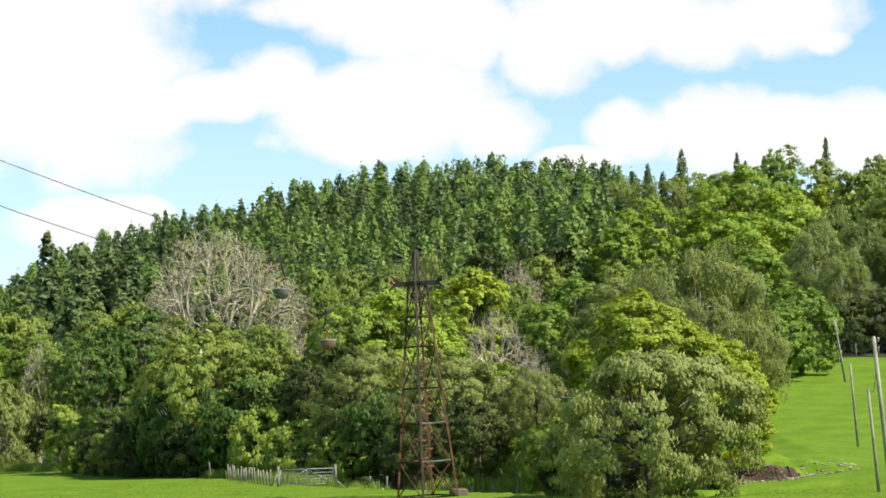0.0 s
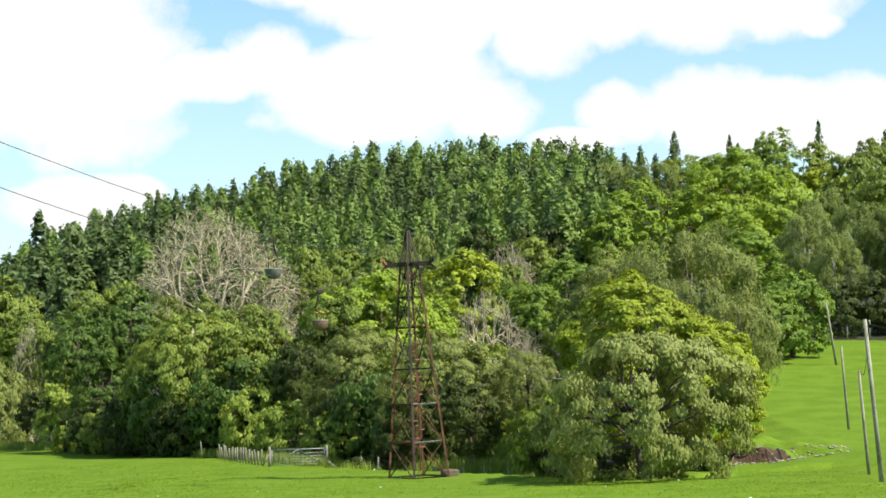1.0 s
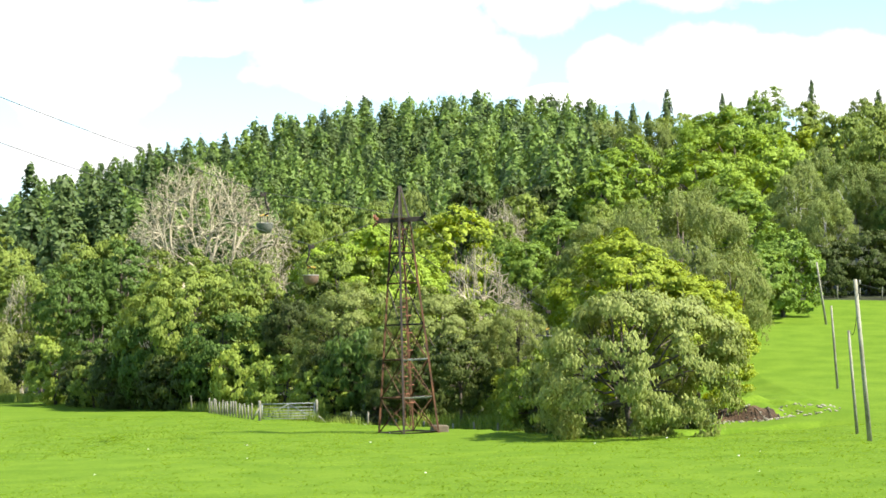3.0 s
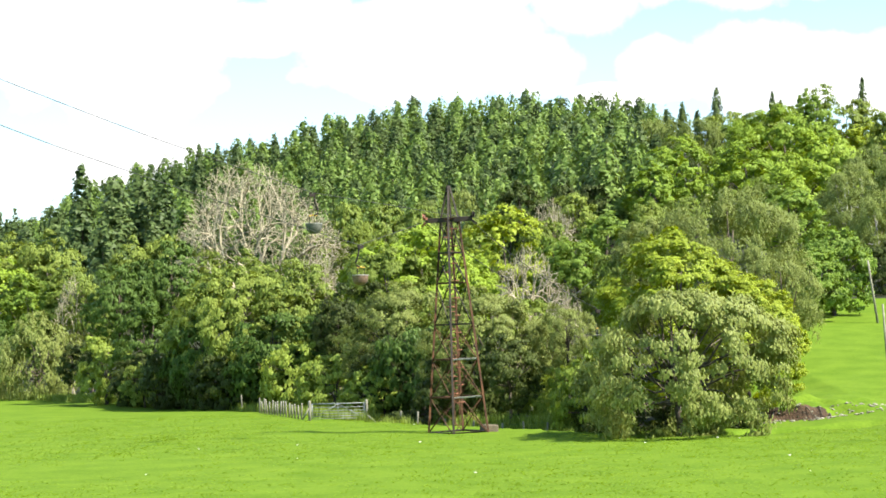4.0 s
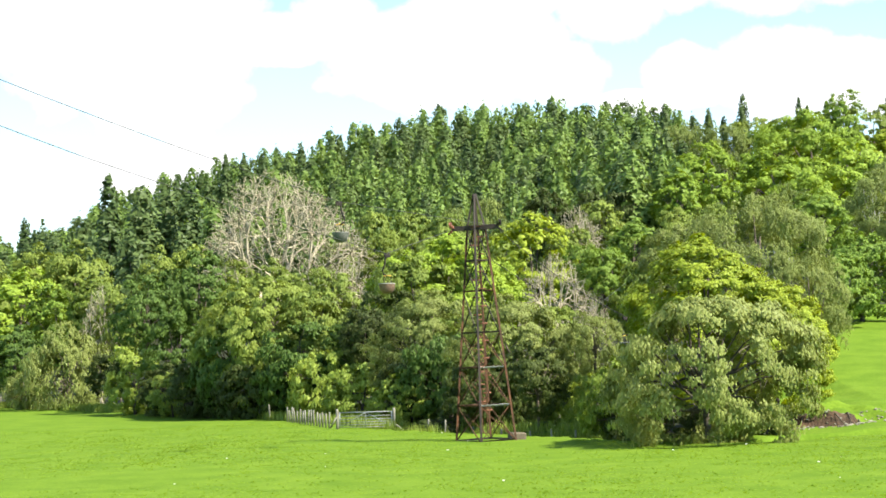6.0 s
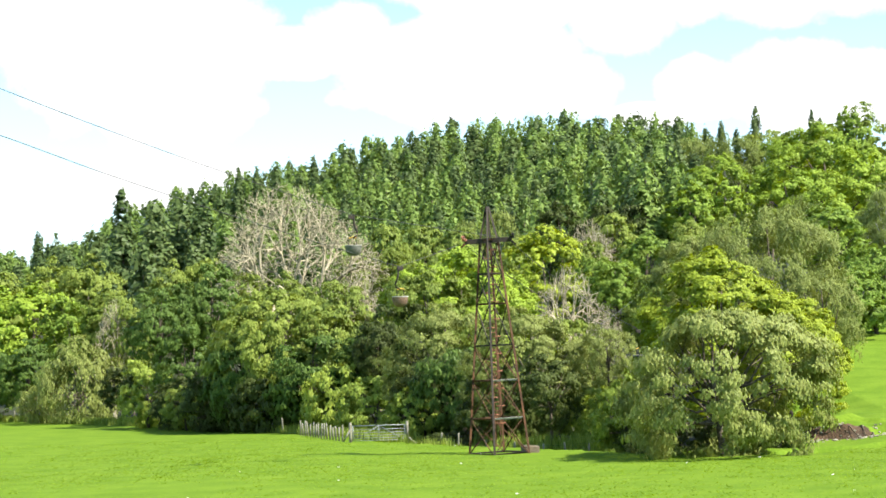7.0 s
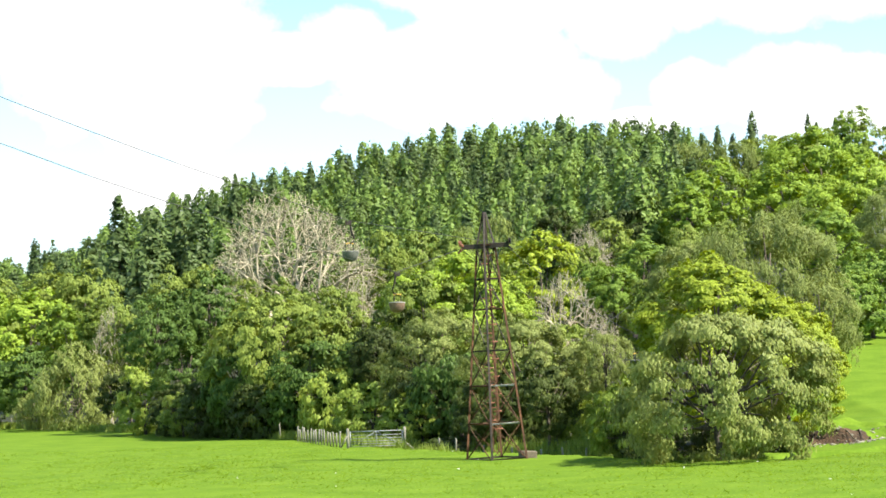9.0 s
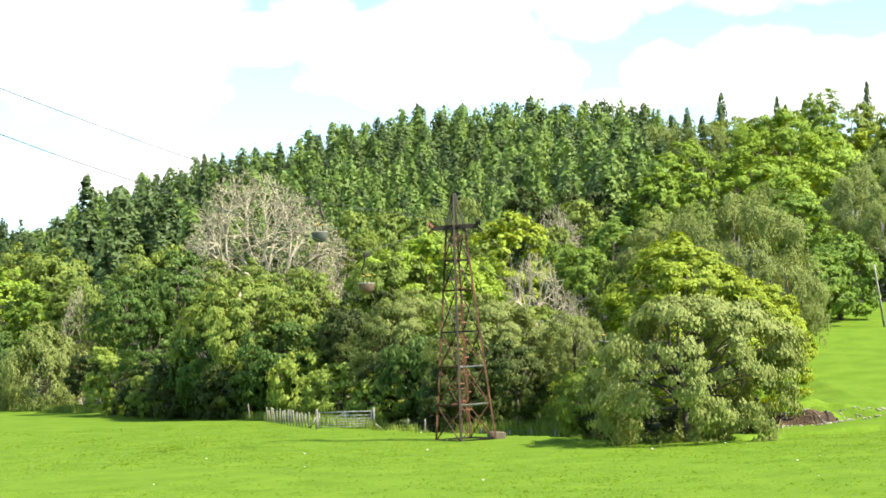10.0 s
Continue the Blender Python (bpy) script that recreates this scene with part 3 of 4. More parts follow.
# the wood's edge and the broadleaved slope; several yews stand for shade under crowns
tree("alder", 13.0, 95.0, 7.9, 5.1)
tree("lime", 14.5, 108.0, 10.4, 4.5)
tree("lime", 18.2, 106.0, 7.6, 3.1)
tree("willow", 23.1, 140.0, 13.1, 5.8)
tree("willow", 25.1, 133.0, 9.1, 2.8)
tree("willow", 18.4, 150.0, 12.4, 3.1)
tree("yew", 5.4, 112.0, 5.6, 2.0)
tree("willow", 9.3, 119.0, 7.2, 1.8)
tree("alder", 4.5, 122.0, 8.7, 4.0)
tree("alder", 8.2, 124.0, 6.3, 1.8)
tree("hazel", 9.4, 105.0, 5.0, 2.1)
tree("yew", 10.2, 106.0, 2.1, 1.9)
tree("sycamore", 0.6, 152.0, 13.6, 5.4)
tree("sycamore", -3.6, 158.0, 13.0, 2.8)
tree("lime", 8.4, 178.0, 15.5, 4.3)
tree("sycamore", 4.3, 154.0, 11.7, 2.8)
tree("ash", 8.2, 136.0, 7.7, 2.5)
tree("oak", 13.6, 162.0, 12.7, 2.5)
tree("oak", 12.3, 165.0, 12.3, 1.7)
tree("ash", 15.1, 150.0, 10.3, 2.0)
tree("oak", 21.4, 212.0, 10.9, 3.9)
tree("ash", 23.6, 190.0, 11.7, 3.5)
tree("ash", 29.1, 205.0, 9.7, 3.3)
tree("sycamore", 35.6, 262.0, 15.3, 5.4)
tree("sycamore", 30.8, 250.0, 11.3, 3.3)
tree("birch", 48.9, 335.0, 15.7, 5.9)
tree("birch", 44.2, 345.0, 15.7, 4.6)
tree("ash", 56.2, 340.0, 16.7, 6.0)
tree("sycamore", 58.4, 300.0, 16.9, 9.9)
tree("sycamore", 47.9, 275.0, 13.2, 6.1)
tree("sycamore", 61.3, 285.0, 15.0, 6.3)
tree("sycamore", 49.6, 252.0, 11.2, 7.0)
tree("birch", 41.3, 228.0, 10.8, 3.4)
tree("oak", 34.7, 176.0, 12.2, 3.2)
tree("oak", 37.1, 170.0, 9.0, 3.6)
tree("oak", 34.4, 166.0, 6.6, 2.9)
tree("birch", 35.4, 205.0, 10.6, 2.7)
tree("birch", 48.4, 215.0, 13.1, 3.8)
tree("birch", 55.4, 235.0, 14.6, 4.2)
tree("birch", 51.6, 200.0, 14.4, 3.7)
tree("birch", 54.4, 198.0, 13.6, 3.5)
tree("birch", 45.8, 200.0, 10.8, 3.2)
tree("birch", 47.0, 194.0, 10.8, 2.9)
# dark yews and elms put here for the shadow inside this wood
tree("yew", 46.5, 190.0, 5.8, 2.8)
tree("yew", 50.7, 192.0, 6.8, 3.4)
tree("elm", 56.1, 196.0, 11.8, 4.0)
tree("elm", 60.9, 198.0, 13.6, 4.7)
tree("yew", 55.4, 192.0, 6.8, 3.4)
tree("ash", 76.3, 300.0, 17.5, 6.6)
tree("ash", 76.2, 280.0, 17.0, 4.9)
tree("oak", 72.8, 345.0, 21.7, 3.9)
tree("ash", 79.0, 345.0, 19.5, 7.1)
tree("ash", 69.5, 352.0, 18.6, 5.2)
tree("ash", 93.9, 352.0, 19.4, 5.7)
tree("ash", 100.7, 350.0, 19.0, 7.2)
tree("ash", 110.2, 350.0, 17.0, 8.2)
tree("lime", 76.5, 320.0, 16.6, 5.7)
tree("ash", 60.1, 330.0, 17.1, 5.8)
tree("ash", 77.8, 260.0, 15.8, 6.1)
tree("ash", -8.0, 236.0, 17.9, 3.1)
tree("ash", -3.8, 240.0, 16.8, 3.4)
tree("ash", -11.4, 225.0, 15.4, 2.8)
tree("ash", -0.0, 235.0, 15.5, 3.1)
tree("birch", 6.1, 238.0, 17.2, 2.4)
tree("birch", 1.8, 246.0, 16.2, 2.2)
tree("yew", 14.0, 252.0, 16.3, 3.7)
tree("yew", 19.2, 250.0, 13.8, 2.8)
tree("ash", 20.2, 240.0, 12.4, 3.2)
tree("yew", 24.0, 254.0, 10.0, 3.1)
tree("ash", -2.1, 200.0, 14.8, 4.1)
tree("ash", 3.2, 205.0, 13.7, 3.6)
tree("ash", 15.3, 222.0, 12.5, 3.6)
tree("ash", 6.3, 205.0, 13.6, 3.6)
tree("ash", -6.4, 205.0, 14.6, 3.0)
tree("ash", -1.8, 148.0, 12.0, 4.1)
tree("alder", -0.7, 134.0, 9.4, 4.3)
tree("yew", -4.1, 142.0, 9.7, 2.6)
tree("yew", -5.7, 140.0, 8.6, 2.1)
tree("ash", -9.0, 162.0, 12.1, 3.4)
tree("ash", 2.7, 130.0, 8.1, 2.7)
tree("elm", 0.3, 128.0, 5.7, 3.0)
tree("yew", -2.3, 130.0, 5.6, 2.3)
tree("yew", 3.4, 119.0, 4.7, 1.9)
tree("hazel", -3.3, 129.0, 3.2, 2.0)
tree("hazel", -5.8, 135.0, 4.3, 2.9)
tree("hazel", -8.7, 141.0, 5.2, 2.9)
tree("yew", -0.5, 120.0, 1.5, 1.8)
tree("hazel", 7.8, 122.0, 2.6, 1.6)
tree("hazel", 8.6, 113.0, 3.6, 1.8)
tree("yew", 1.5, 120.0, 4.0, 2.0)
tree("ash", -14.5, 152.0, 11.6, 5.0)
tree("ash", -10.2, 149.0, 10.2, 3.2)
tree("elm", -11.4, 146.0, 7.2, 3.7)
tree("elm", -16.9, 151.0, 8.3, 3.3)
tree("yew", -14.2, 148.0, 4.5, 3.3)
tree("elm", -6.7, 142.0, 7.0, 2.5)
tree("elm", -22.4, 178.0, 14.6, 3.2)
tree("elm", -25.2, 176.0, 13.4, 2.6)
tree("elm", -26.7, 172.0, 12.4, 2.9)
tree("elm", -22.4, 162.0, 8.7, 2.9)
tree("yew", -19.1, 154.0, 4.8, 2.9)
tree("yew", -23.1, 160.0, 4.9, 2.4)
tree("hazel", -26.8, 166.0, 6.3, 2.7)
tree("ash", -22.4, 158.0, 4.0, 1.9)
tree("willow", -37.4, 190.0, 7.8, 4.6)
tree("willow", -42.3, 194.0, 4.1, 2.3)
tree("ash", -37.0, 205.0, 13.4, 3.3)
tree("ash", -33.1, 196.0, 11.8, 2.3)
tree("sycamore", -47.1, 214.0, 15.8, 5.5)
tree("oak", -41.2, 208.0, 13.5, 3.8)
tree("sycamore", -53.4, 214.0, 16.8, 5.7)
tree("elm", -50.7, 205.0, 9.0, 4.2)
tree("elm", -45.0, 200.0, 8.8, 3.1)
tree("yew", -31.6, 182.0, 6.1, 2.1)
tree("ash", -48.6, 255.0, 19.0, 4.7)
tree("ash", -54.9, 258.0, 19.3, 4.9)
tree("ash", -61.4, 255.0, 19.1, 5.3)
tree("ash", -33.3, 230.0, 16.7, 3.3)
tree("ash", -30.2, 232.0, 17.0, 3.1)
tree("ash", -22.2, 200.0, 14.6, 3.5)
tree("ash", -16.9, 190.0, 13.5, 3.4)
tree("ash", -11.8, 180.0, 12.3, 2.7)
# low dark yews added for the shade in the brook's hollow
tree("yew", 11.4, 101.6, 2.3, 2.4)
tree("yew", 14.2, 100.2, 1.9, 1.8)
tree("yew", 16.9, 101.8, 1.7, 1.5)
GREAT_BARE, SMALL_BARE = bare_tree(2.0, 4200, 0.32, 0.0023), bare_tree(2.0, 900, 0.3, 0.0048)
leafless(-16.8, 203.0, 23.1, 11.0, "great dead tree of pale branches with ivied limbs", GREAT_BARE, 1400)
leafless(8.7, 146.0, 11.6, 3.4, "grey leafless tree among the green crowns", SMALL_BARE)
leafless(11.0, 142.0, 8.3, 1.9, "grey leafless tree among the green crowns", SMALL_BARE)
leafless(-8.3, 164.0, 12.8, 3.1, "grey leafless tree among the green crowns", SMALL_BARE)
leafless(-35.0, 196.0, 12.6, 2.4, "grey leafless tree among the green crowns", SMALL_BARE)
leafless(16.0, 226.0, 14.3, 4.0, "grey leafless tree among the green crowns", SMALL_BARE)
# lone conifers above the wood
for kind, x, y, height, radius in (
    ("spruce", -51.7, 300.0, 28.0, 5.4), ("pine", -48.4, 310.0, 25.0, 5.4), ("pine", -46.2, 320.0, 25.6, 4.8), ("pine", -44.4, 272.0, 20.2, 4.6),
    ("spruce", -60.0, 320.0, 22.6, 5.2), ("spruce", -45.7, 330.0, 24.3, 3.2), ("pine", -41.3, 315.0, 23.4, 4.6), ("spruce", -52.6, 290.0, 20.0, 4.8),
    ("larch", -58.1, 300.0, 18.3, 3.6), ("pine", -40.0, 296.0, 17.5, 3.8), ("larch", -36.5, 310.0, 19.0, 3.8),
):
    tree(kind, x, y, height, radius)
for kind, x, y, height, radius in (
    ("spruce", -91.4, 420.0, 17.1, 3.7), ("spruce", -87.2, 420.0, 14.9, 4.5), ("larch", -80.3, 410.0, 12.6, 3.6),
    ("spruce", 65.2, 410.0, 19.3, 3.3), ("spruce", 57.9, 410.0, 15.9, 2.9), ("spruce", 62.0, 412.0, 14.5, 2.6), ("spruce", 76.4, 405.0, 19.1, 2.5),
    ("spruce", 78.4, 405.0, 17.2, 2.5), ("spruce", 82.0, 405.0, 18.0, 2.8), ("spruce", 94.2, 400.0, 21.2, 2.8), ("spruce", 108.7, 400.0, 18.8, 3.0),
    ("spruce", -44.7, 400.0, 19.6, 3.4), ("spruce", -40.3, 400.0, 19.0, 3.6), ("spruce", -36.4, 400.0, 18.5, 3.2),
):
    tree(kind, x, y, height, radius)


def plantation():
    """Planted rows of larch with some spruce and pine, from the crest down to the broadleaved wood."""
    y, row = 440.0, 0
    while y > 248:
        left = float(np.interp(y, (246, 300, 338, 350, 385, 400, 440), (-8, -19, -28, -34, -72, -100, -110)))
        right = float(np.interp(y, (246, 300, 350, 400, 440), (32, 37, 45, 53, 59)))
        x = left + (row % 2) * 2.6
        while x < right:
            px, py = x + turn.uniform(-1.6, 1.6), y + turn.uniform(-3.6, 3.6)
            tall = float(np.interp(px, (-110, -84, -76, -50, -40, -22, 0, 16, 55), (14.5, 10, 13, 12.5, 12, 13.5, 12.7, 14.6, 15))) if y > 415 else 13.4
            kind = turn.choices(("larch", "spruce", "pine"), (0.6, 0.18, 0.22))[0]
            tree(kind, px, py, tall * turn.uniform(0.9, 1.06), turn.uniform(3.3, 4.3))
            x += 5.3
        y -= 6.0 if y > 425 else 9.4
        row += 1


plantation()


# ---- cableway tower ----
def build_tower():
    root = tagged(new("cableway_tower"), "rusted steel lattice cableway tower standing in the pasture", "tower")
    base_side, arm_side, arm_z, top_z = 2.26, 0.68, 11.3, 13.1
    levels = (0.0, 1.85, 3.85, 5.7, 7.9, 9.5, 11.3)

    def corner(k, z):
        half = (base_side + (arm_side - base_side) * z / arm_z) / 2
        sx, sy = ((-1, -1), (1, -1), (1, 1), (-1, 1))[k % 4]
        return Vector((sx * half, sy * half, z))

    for k in range(4):
        part("leg", Shape().bar(corner(k, -0.1), corner(k, arm_z), 0.125).mesh("leg", RUST if k != 0 else DARK_STEEL), root)
        apex = Vector((0, 0, top_z))
        part("spire_leg", Shape().bar(corner(k, arm_z), apex + (corner(k, arm_z) - Vector((0, 0, arm_z))) * 0.12, 0.11).mesh("spire_leg", DARK_STEEL), root)
    for i, z in enumerate(levels):
        for k in range(4):
            # sunlight on two front girts is put into their pale colour
            mat = PALE_STEEL if i in (1, 2) and k == 0 else DARK_STEEL if i in (0, 3) else RUST
            part("girt", Shape().bar(corner(k, z + 0.03), corner(k + 1, z + 0.03), 0.085).mesh("girt", mat), root, "front horizontal bar coloured pale as in sunlight" if mat is PALE_STEEL else "")
    for i in range(len(levels) - 1):
        z0, z1 = levels[i], levels[i + 1]
        for k in range(4):
            if i == 3 and k in (0, 2):
                continue
            for j, (a, b) in enumerate(((corner(k, z0), corner(k + 1, z1)), (corner(k + 1, z0), corner(k, z1)))):
                out = (a + b).xy.to_3d().normalized() * 0.02 * (1 if j else -1)
                part("brace", Shape().bar(a + out, b + out, 0.042).mesh("brace", RUST if i < 3 else DARK_STEEL), root)
    # climbing ladder up the middle, with hooped rungs
    ladder = part("ladder", Shape().bar((-0.16, 0, 0.4), (-0.16, 0, arm_z), 0.06).bar((0.16, 0, 0.4), (0.16, 0, arm_z), 0.06).mesh("ladder", RUST), root)
    z = 1.6
    while z < arm_z - 0.4:
        side = 0.2 if round(z / 0.46) % 2 else -0.2
        hoop = [(side + 0.22 * math.cos(w), -0.2 * math.sin(w) - 0.05, z) for w in np.linspace(-0.1, math.pi + 0.1, 9)]
        part("hoop", Shape().tube(hoop, 0.032, 6).mesh("hoop", RED_RUST), ladder, "red oxide hoop")
        part("rung", Shape().tube([(-0.16, 0, z + 0.2), (0.16, 0, z + 0.2)], 0.02, 6).mesh("rung", RED_RUST), ladder)
        z += 0.46
    # work platform band below the arm
    part("collar", Shape().box((-0.48, -0.48, 9.5), (0.48, 0.48, 9.58), 0.02).mesh("collar", DARK_STEEL), root)
    # cross arm with a pair of channels and wheel trains at both ends
    turned = pose(0, 0, arm_z, 0, -1.0, -38)
    arm = part("cross_arm", Shape().box((-1.25, -0.2, -0.12), (1.25, -0.08, 0.12), 0.015).box((-1.25, 0.08, -0.12), (1.25, 0.2, 0.12), 0.015).mesh("cross_arm", DARK_STEEL), root, "dark steel cross arm", turned)
    for side in (-1, 1):
        train = part("wheel_train", Shape().box((side * 1.2 - 0.06, -0.55, 0.02), (side * 1.2 + 0.06, 0.55, 0.16), 0.02).mesh("wheel_train", RED_RUST if side < 0 else DARK_STEEL), root, "", turned)
        for y in (-0.48, -0.18, 0.18, 0.48):
            wheel = Shape().tube([(side * 1.2 - 0.05 + side * 0.12, y, 0.2), (side * 1.2 - 0.02 + side * 0.12, y, 0.2), (side * 1.2 + 0.02 + side * 0.12, y, 0.2), (side * 1.2 + 0.05 + side * 0.12, y, 0.2)], [0.16, 0.12, 0.12, 0.16], 14)
            part("sheave", wheel.mesh("sheave", RED_RUST if side < 0 else DARK_STEEL), train, "grooved sheave wheel")
        part("catcher", Shape().tube([(side * 1.25, -0.5, -0.1), (side * 1.45, -0.2, -0.28), (side * 1.45, 0.2, -0.28), (side * 1.25, 0.5, -0.1)], 0.035, 6).mesh("catcher", RED_RUST if side < 0 else DARK_STEEL), train)
    root.matrix_basis = pose(2.05, 102.0, ground_height(2.05, 102.0), 0, -1.2, 34.8)
    return root


build_tower()
block = tagged(new("concrete_block", Shape().box((-0.42, -0.35, -0.15), (0.42, 0.35, 0.38), 0.07).mesh("concrete_block", CONCRETE)), "squat weathered concrete block at the tower's foot", "block")
block.matrix_basis = pose(3.72, 102.4, ground_height(3.72, 102.4), 0, 3, 20)

# ---- ropes and tubs of the cableway ----
def rope(points, label, radius=0.016):
    """A steel rope that sags from support to support."""
    path = []
    for (a, b, sag) in points:
        a, b = Vector(a), Vector(b)
        for i in range(25):
            k = i / 24
            path.append(a.lerp(b, k) - Vector((0, 0, 4 * sag * k * (1 - k))))
    return tagged(new("haul_rope", Shape().tube(path, radius, 6).mesh("haul_rope", CABLE)), label, "rope")


rope([((-41.45, 35.00, 24.60), (-17.10, 75.05, 16.03), 0.0), ((-17.10, 75.05, 16.03), (-11.39, 84.44, 14.16), 0.03), ((-11.39, 84.44, 14.16), (-4.97, 95.00, 12.39), 0.02), ((-4.97, 95.00, 12.39), (2.90, 102.00, 11.40), 0.0), ((2.90, 102.00, 11.40), (10.82, 114.00, 6.53), 0.4), ((10.82, 114.00, 6.53), (30.0, 240.0, 16.0), 0.3)], "taut steel haul rope carrying the tubs uphill")
rope([((-38.36, 32.00, 20.60), (-16.44, 72.06, 13.83), 0.0), ((-16.44, 72.06, 13.83), (-14.28, 76.00, 13.07), 0.0), ((-14.28, 76.00, 13.07), (-2.79, 97.00, 9.85), 0.1), ((-2.79, 97.00, 9.85), (0.55, 102.00, 11.22), 0.0), ((0.55, 102.00, 11.22), (8.60, 114.00, 6.90), 0.4), ((8.60, 114.00, 6.90), (27.0, 240.0, 16.0), 0.3)], "taut steel haul rope carrying the tubs downhill")


def tub(grip, swing, label, stain):
    """An open two-seat tub on a bent hanger arm below the rope."""
    root = tagged(new("cableway_tub"), label, "gondola", group="tubs of the cableway")
    arm = Shape().tube([(0, 0, 0), (0.06, 0, -0.1), (0.1, 0, -0.5), (0.28, 0, -0.95), (0.24, 0, -1.15), (0.0, 0, -1.28)], [0.06, 0.06, 0.058, 0.058, 0.058, 0.05], 8)
    part("hanger_arm", arm.mesh("hanger_arm", DARK_STEEL, True), root)
    grip_ob = part("rope_grip", Shape().box((-0.24, -0.08, -0.1), (0.12, 0.08, 0.1), 0.02).mesh("rope_grip", DARK_STEEL), root)
    for x in (-0.18, 0.06):
        part("grip_wheel", Shape().tube([(x, -0.06, 0.08), (x, 0.06, 0.08)], 0.09, 12).mesh("grip_wheel", DARK_STEEL), grip_ob)
    part("yoke", Shape().tube([(-0.29, 0, -1.3), (-0.05, 0, -1.24), (0.21, 0, -1.3)], 0.035, 8).mesh("yoke", YELLOW), root, "yellow painted yoke")
    for x in (-0.27, 0.19):
        part("drop_rod", Shape().tube([(x, 0, -1.3), (x, 0, -1.85)], 0.028, 8).mesh("drop_rod", DARK_STEEL), root)
    # tub body: a rounded shell, open at the top
    s = Shape()
    prof = ((0.52, -1.78), (0.5, -1.98), (0.44, -2.18), (0.32, -2.34), (0.15, -2.4), (0.0, -2.41))
    inner = tuple((max(r - 0.03, 0.0), z + 0.03) for r, z in prof[::-1])
    ring = prof + inner[:-1] + ((0.49, -1.78),)
    n = 20
    for r, z in ring:
        for k in range(n):
            w = 2 * math.pi * k / n
            s.v.append(Vector((r * math.cos(w), r * 0.86 * math.sin(w), z)))
    for i in range(len(ring) - 1):
        for k in range(n):
            j = (k + 1) % n
            s.f.append((i * n + k, i * n + j, (i + 1) * n + j, (i + 1) * n + k))
    body = part("tub_body", s.mesh("tub_body", TUB_RUST if stain else TUB_PAINT, True), root)
    rim = [(0.51 * math.cos(w), 0.44 * math.sin(w), -1.77) for w in np.linspace(0, 2 * math.pi, 25)]
    part("rim", Shape().tube(rim, 0.03, 6).mesh("rim", PALE_STEEL, True), body, "pale worn rim")
    root.matrix_basis = pose(*grip, 0, 0, swing) @ Matrix.Scale(0.8, 4)
    return root


tub((-4.97, 95.00, 12.27), 12, "weathered grey tub hanging empty from the rope", False)
tub((-2.79, 97.00, 9.73), 200, "rust-stained grey tub hanging empty from the rope", True)
tub((10.82, 114.00, 6.41), 30, "weathered grey tub with yellow yoke among the trees", False)

# ---- telegraph poles ----
def pole(x, y, height, lean, label, fittings=True, width=0.115):
    root = tagged(new("telegraph_pole"), label, "pole", group="poles on the meadow")
    part("shaft", Shape().tube([(0, 0, -0.3), (0, 0, height * 0.5), (0, 0, height)], [width, width * 0.88, width * 0.75], 12).mesh("shaft", POLE_WOOD, True), root)
    if fittings:
        part("insulator", Shape().tube([(0.12, 0, height - 0.25), (0.2, 0, height - 0.25), (0.2, 0, height - 0.08), (0.2, 0, height - 0.05)], [0.015, 0.02, 0.05, 0.03], 8).mesh("insulator", PALE_STEEL), root)
    root.matrix_basis = pose(x, y, ground_height(x, y), 0, lean, 0)
    return root


pole(22.27, 85.0, 7.25, -3.4, "tall pale weathered telegraph pole with a loose wire")
pole(23.5, 92.0, 5.0, -3.0, "short grey wooden pole on the meadow", False, 0.085)
pole(29.25, 119.0, 5.2, -2.6, "slim grey wooden pole on the meadow", False, 0.085)
pole(39.25, 163.0, 5.4, -7.0, "leaning grey wooden pole near the wood", False, 0.11)


def sagging_wire(a, b, sag):
    path = [Vector(a).lerp(Vector(b), k / 20) - Vector((0, 0, 4 * sag * k / 20 * (1 - k / 20))) for k in range(21)]
    return tagged(new("overhead_wire", Shape().tube(path, 0.014, 5).mesh("overhead_wire", CABLE)), "thin dark wire slung from the pole", "wire")


sagging_wire((22.0, 85.0, 7.0), (36.0, 70.0, 7.0), 1.3)
sagging_wire((22.0, 85.0, 6.9), (23.3, 92.0, 4.9), 0.9)

# ---- fences and gate ----
post_mesh = Shape().tube([(0, 0, -0.2), (0, 0, 1.1), (0, 0, 1.16)], [0.058, 0.055, 0.03], 8).mesh("post", POST_WOOD, True)


def fence(points, spacing, label, height=1.15, wires=3):
    """Wooden posts along a line, with thin wires between."""
    root = tagged(new("wire_fence"), label, "fence", group="field fences")
    tops = []
    for (ax, ay), (bx, by) in zip(points, points[1:]):
        n = max(1, round(math.hypot(bx - ax, by - ay) / spacing))
        for i in range(n):
            k = i / n
            x, y = ax + (bx - ax) * k, ay + (by - ay) * k
            z = ground_height(x, y)
            part("post", post_mesh, root, "", pose(x, y, z, turn.uniform(-4, 4), turn.uniform(-4, 4), turn.uniform(0, 360)) @ Matrix.Diagonal((1, 1, height / 1.16 * turn.uniform(0.88, 1.1), 1)))
            tops.append(Vector((x, y, z)))
    for w in range(wires):
        h = height * (0.3 + 0.3 * w)
        part("wire", Shape().tube([p + Vector((0, 0, h)) for p in tops], 0.004, 4).mesh("wire", CABLE), root)
    return root


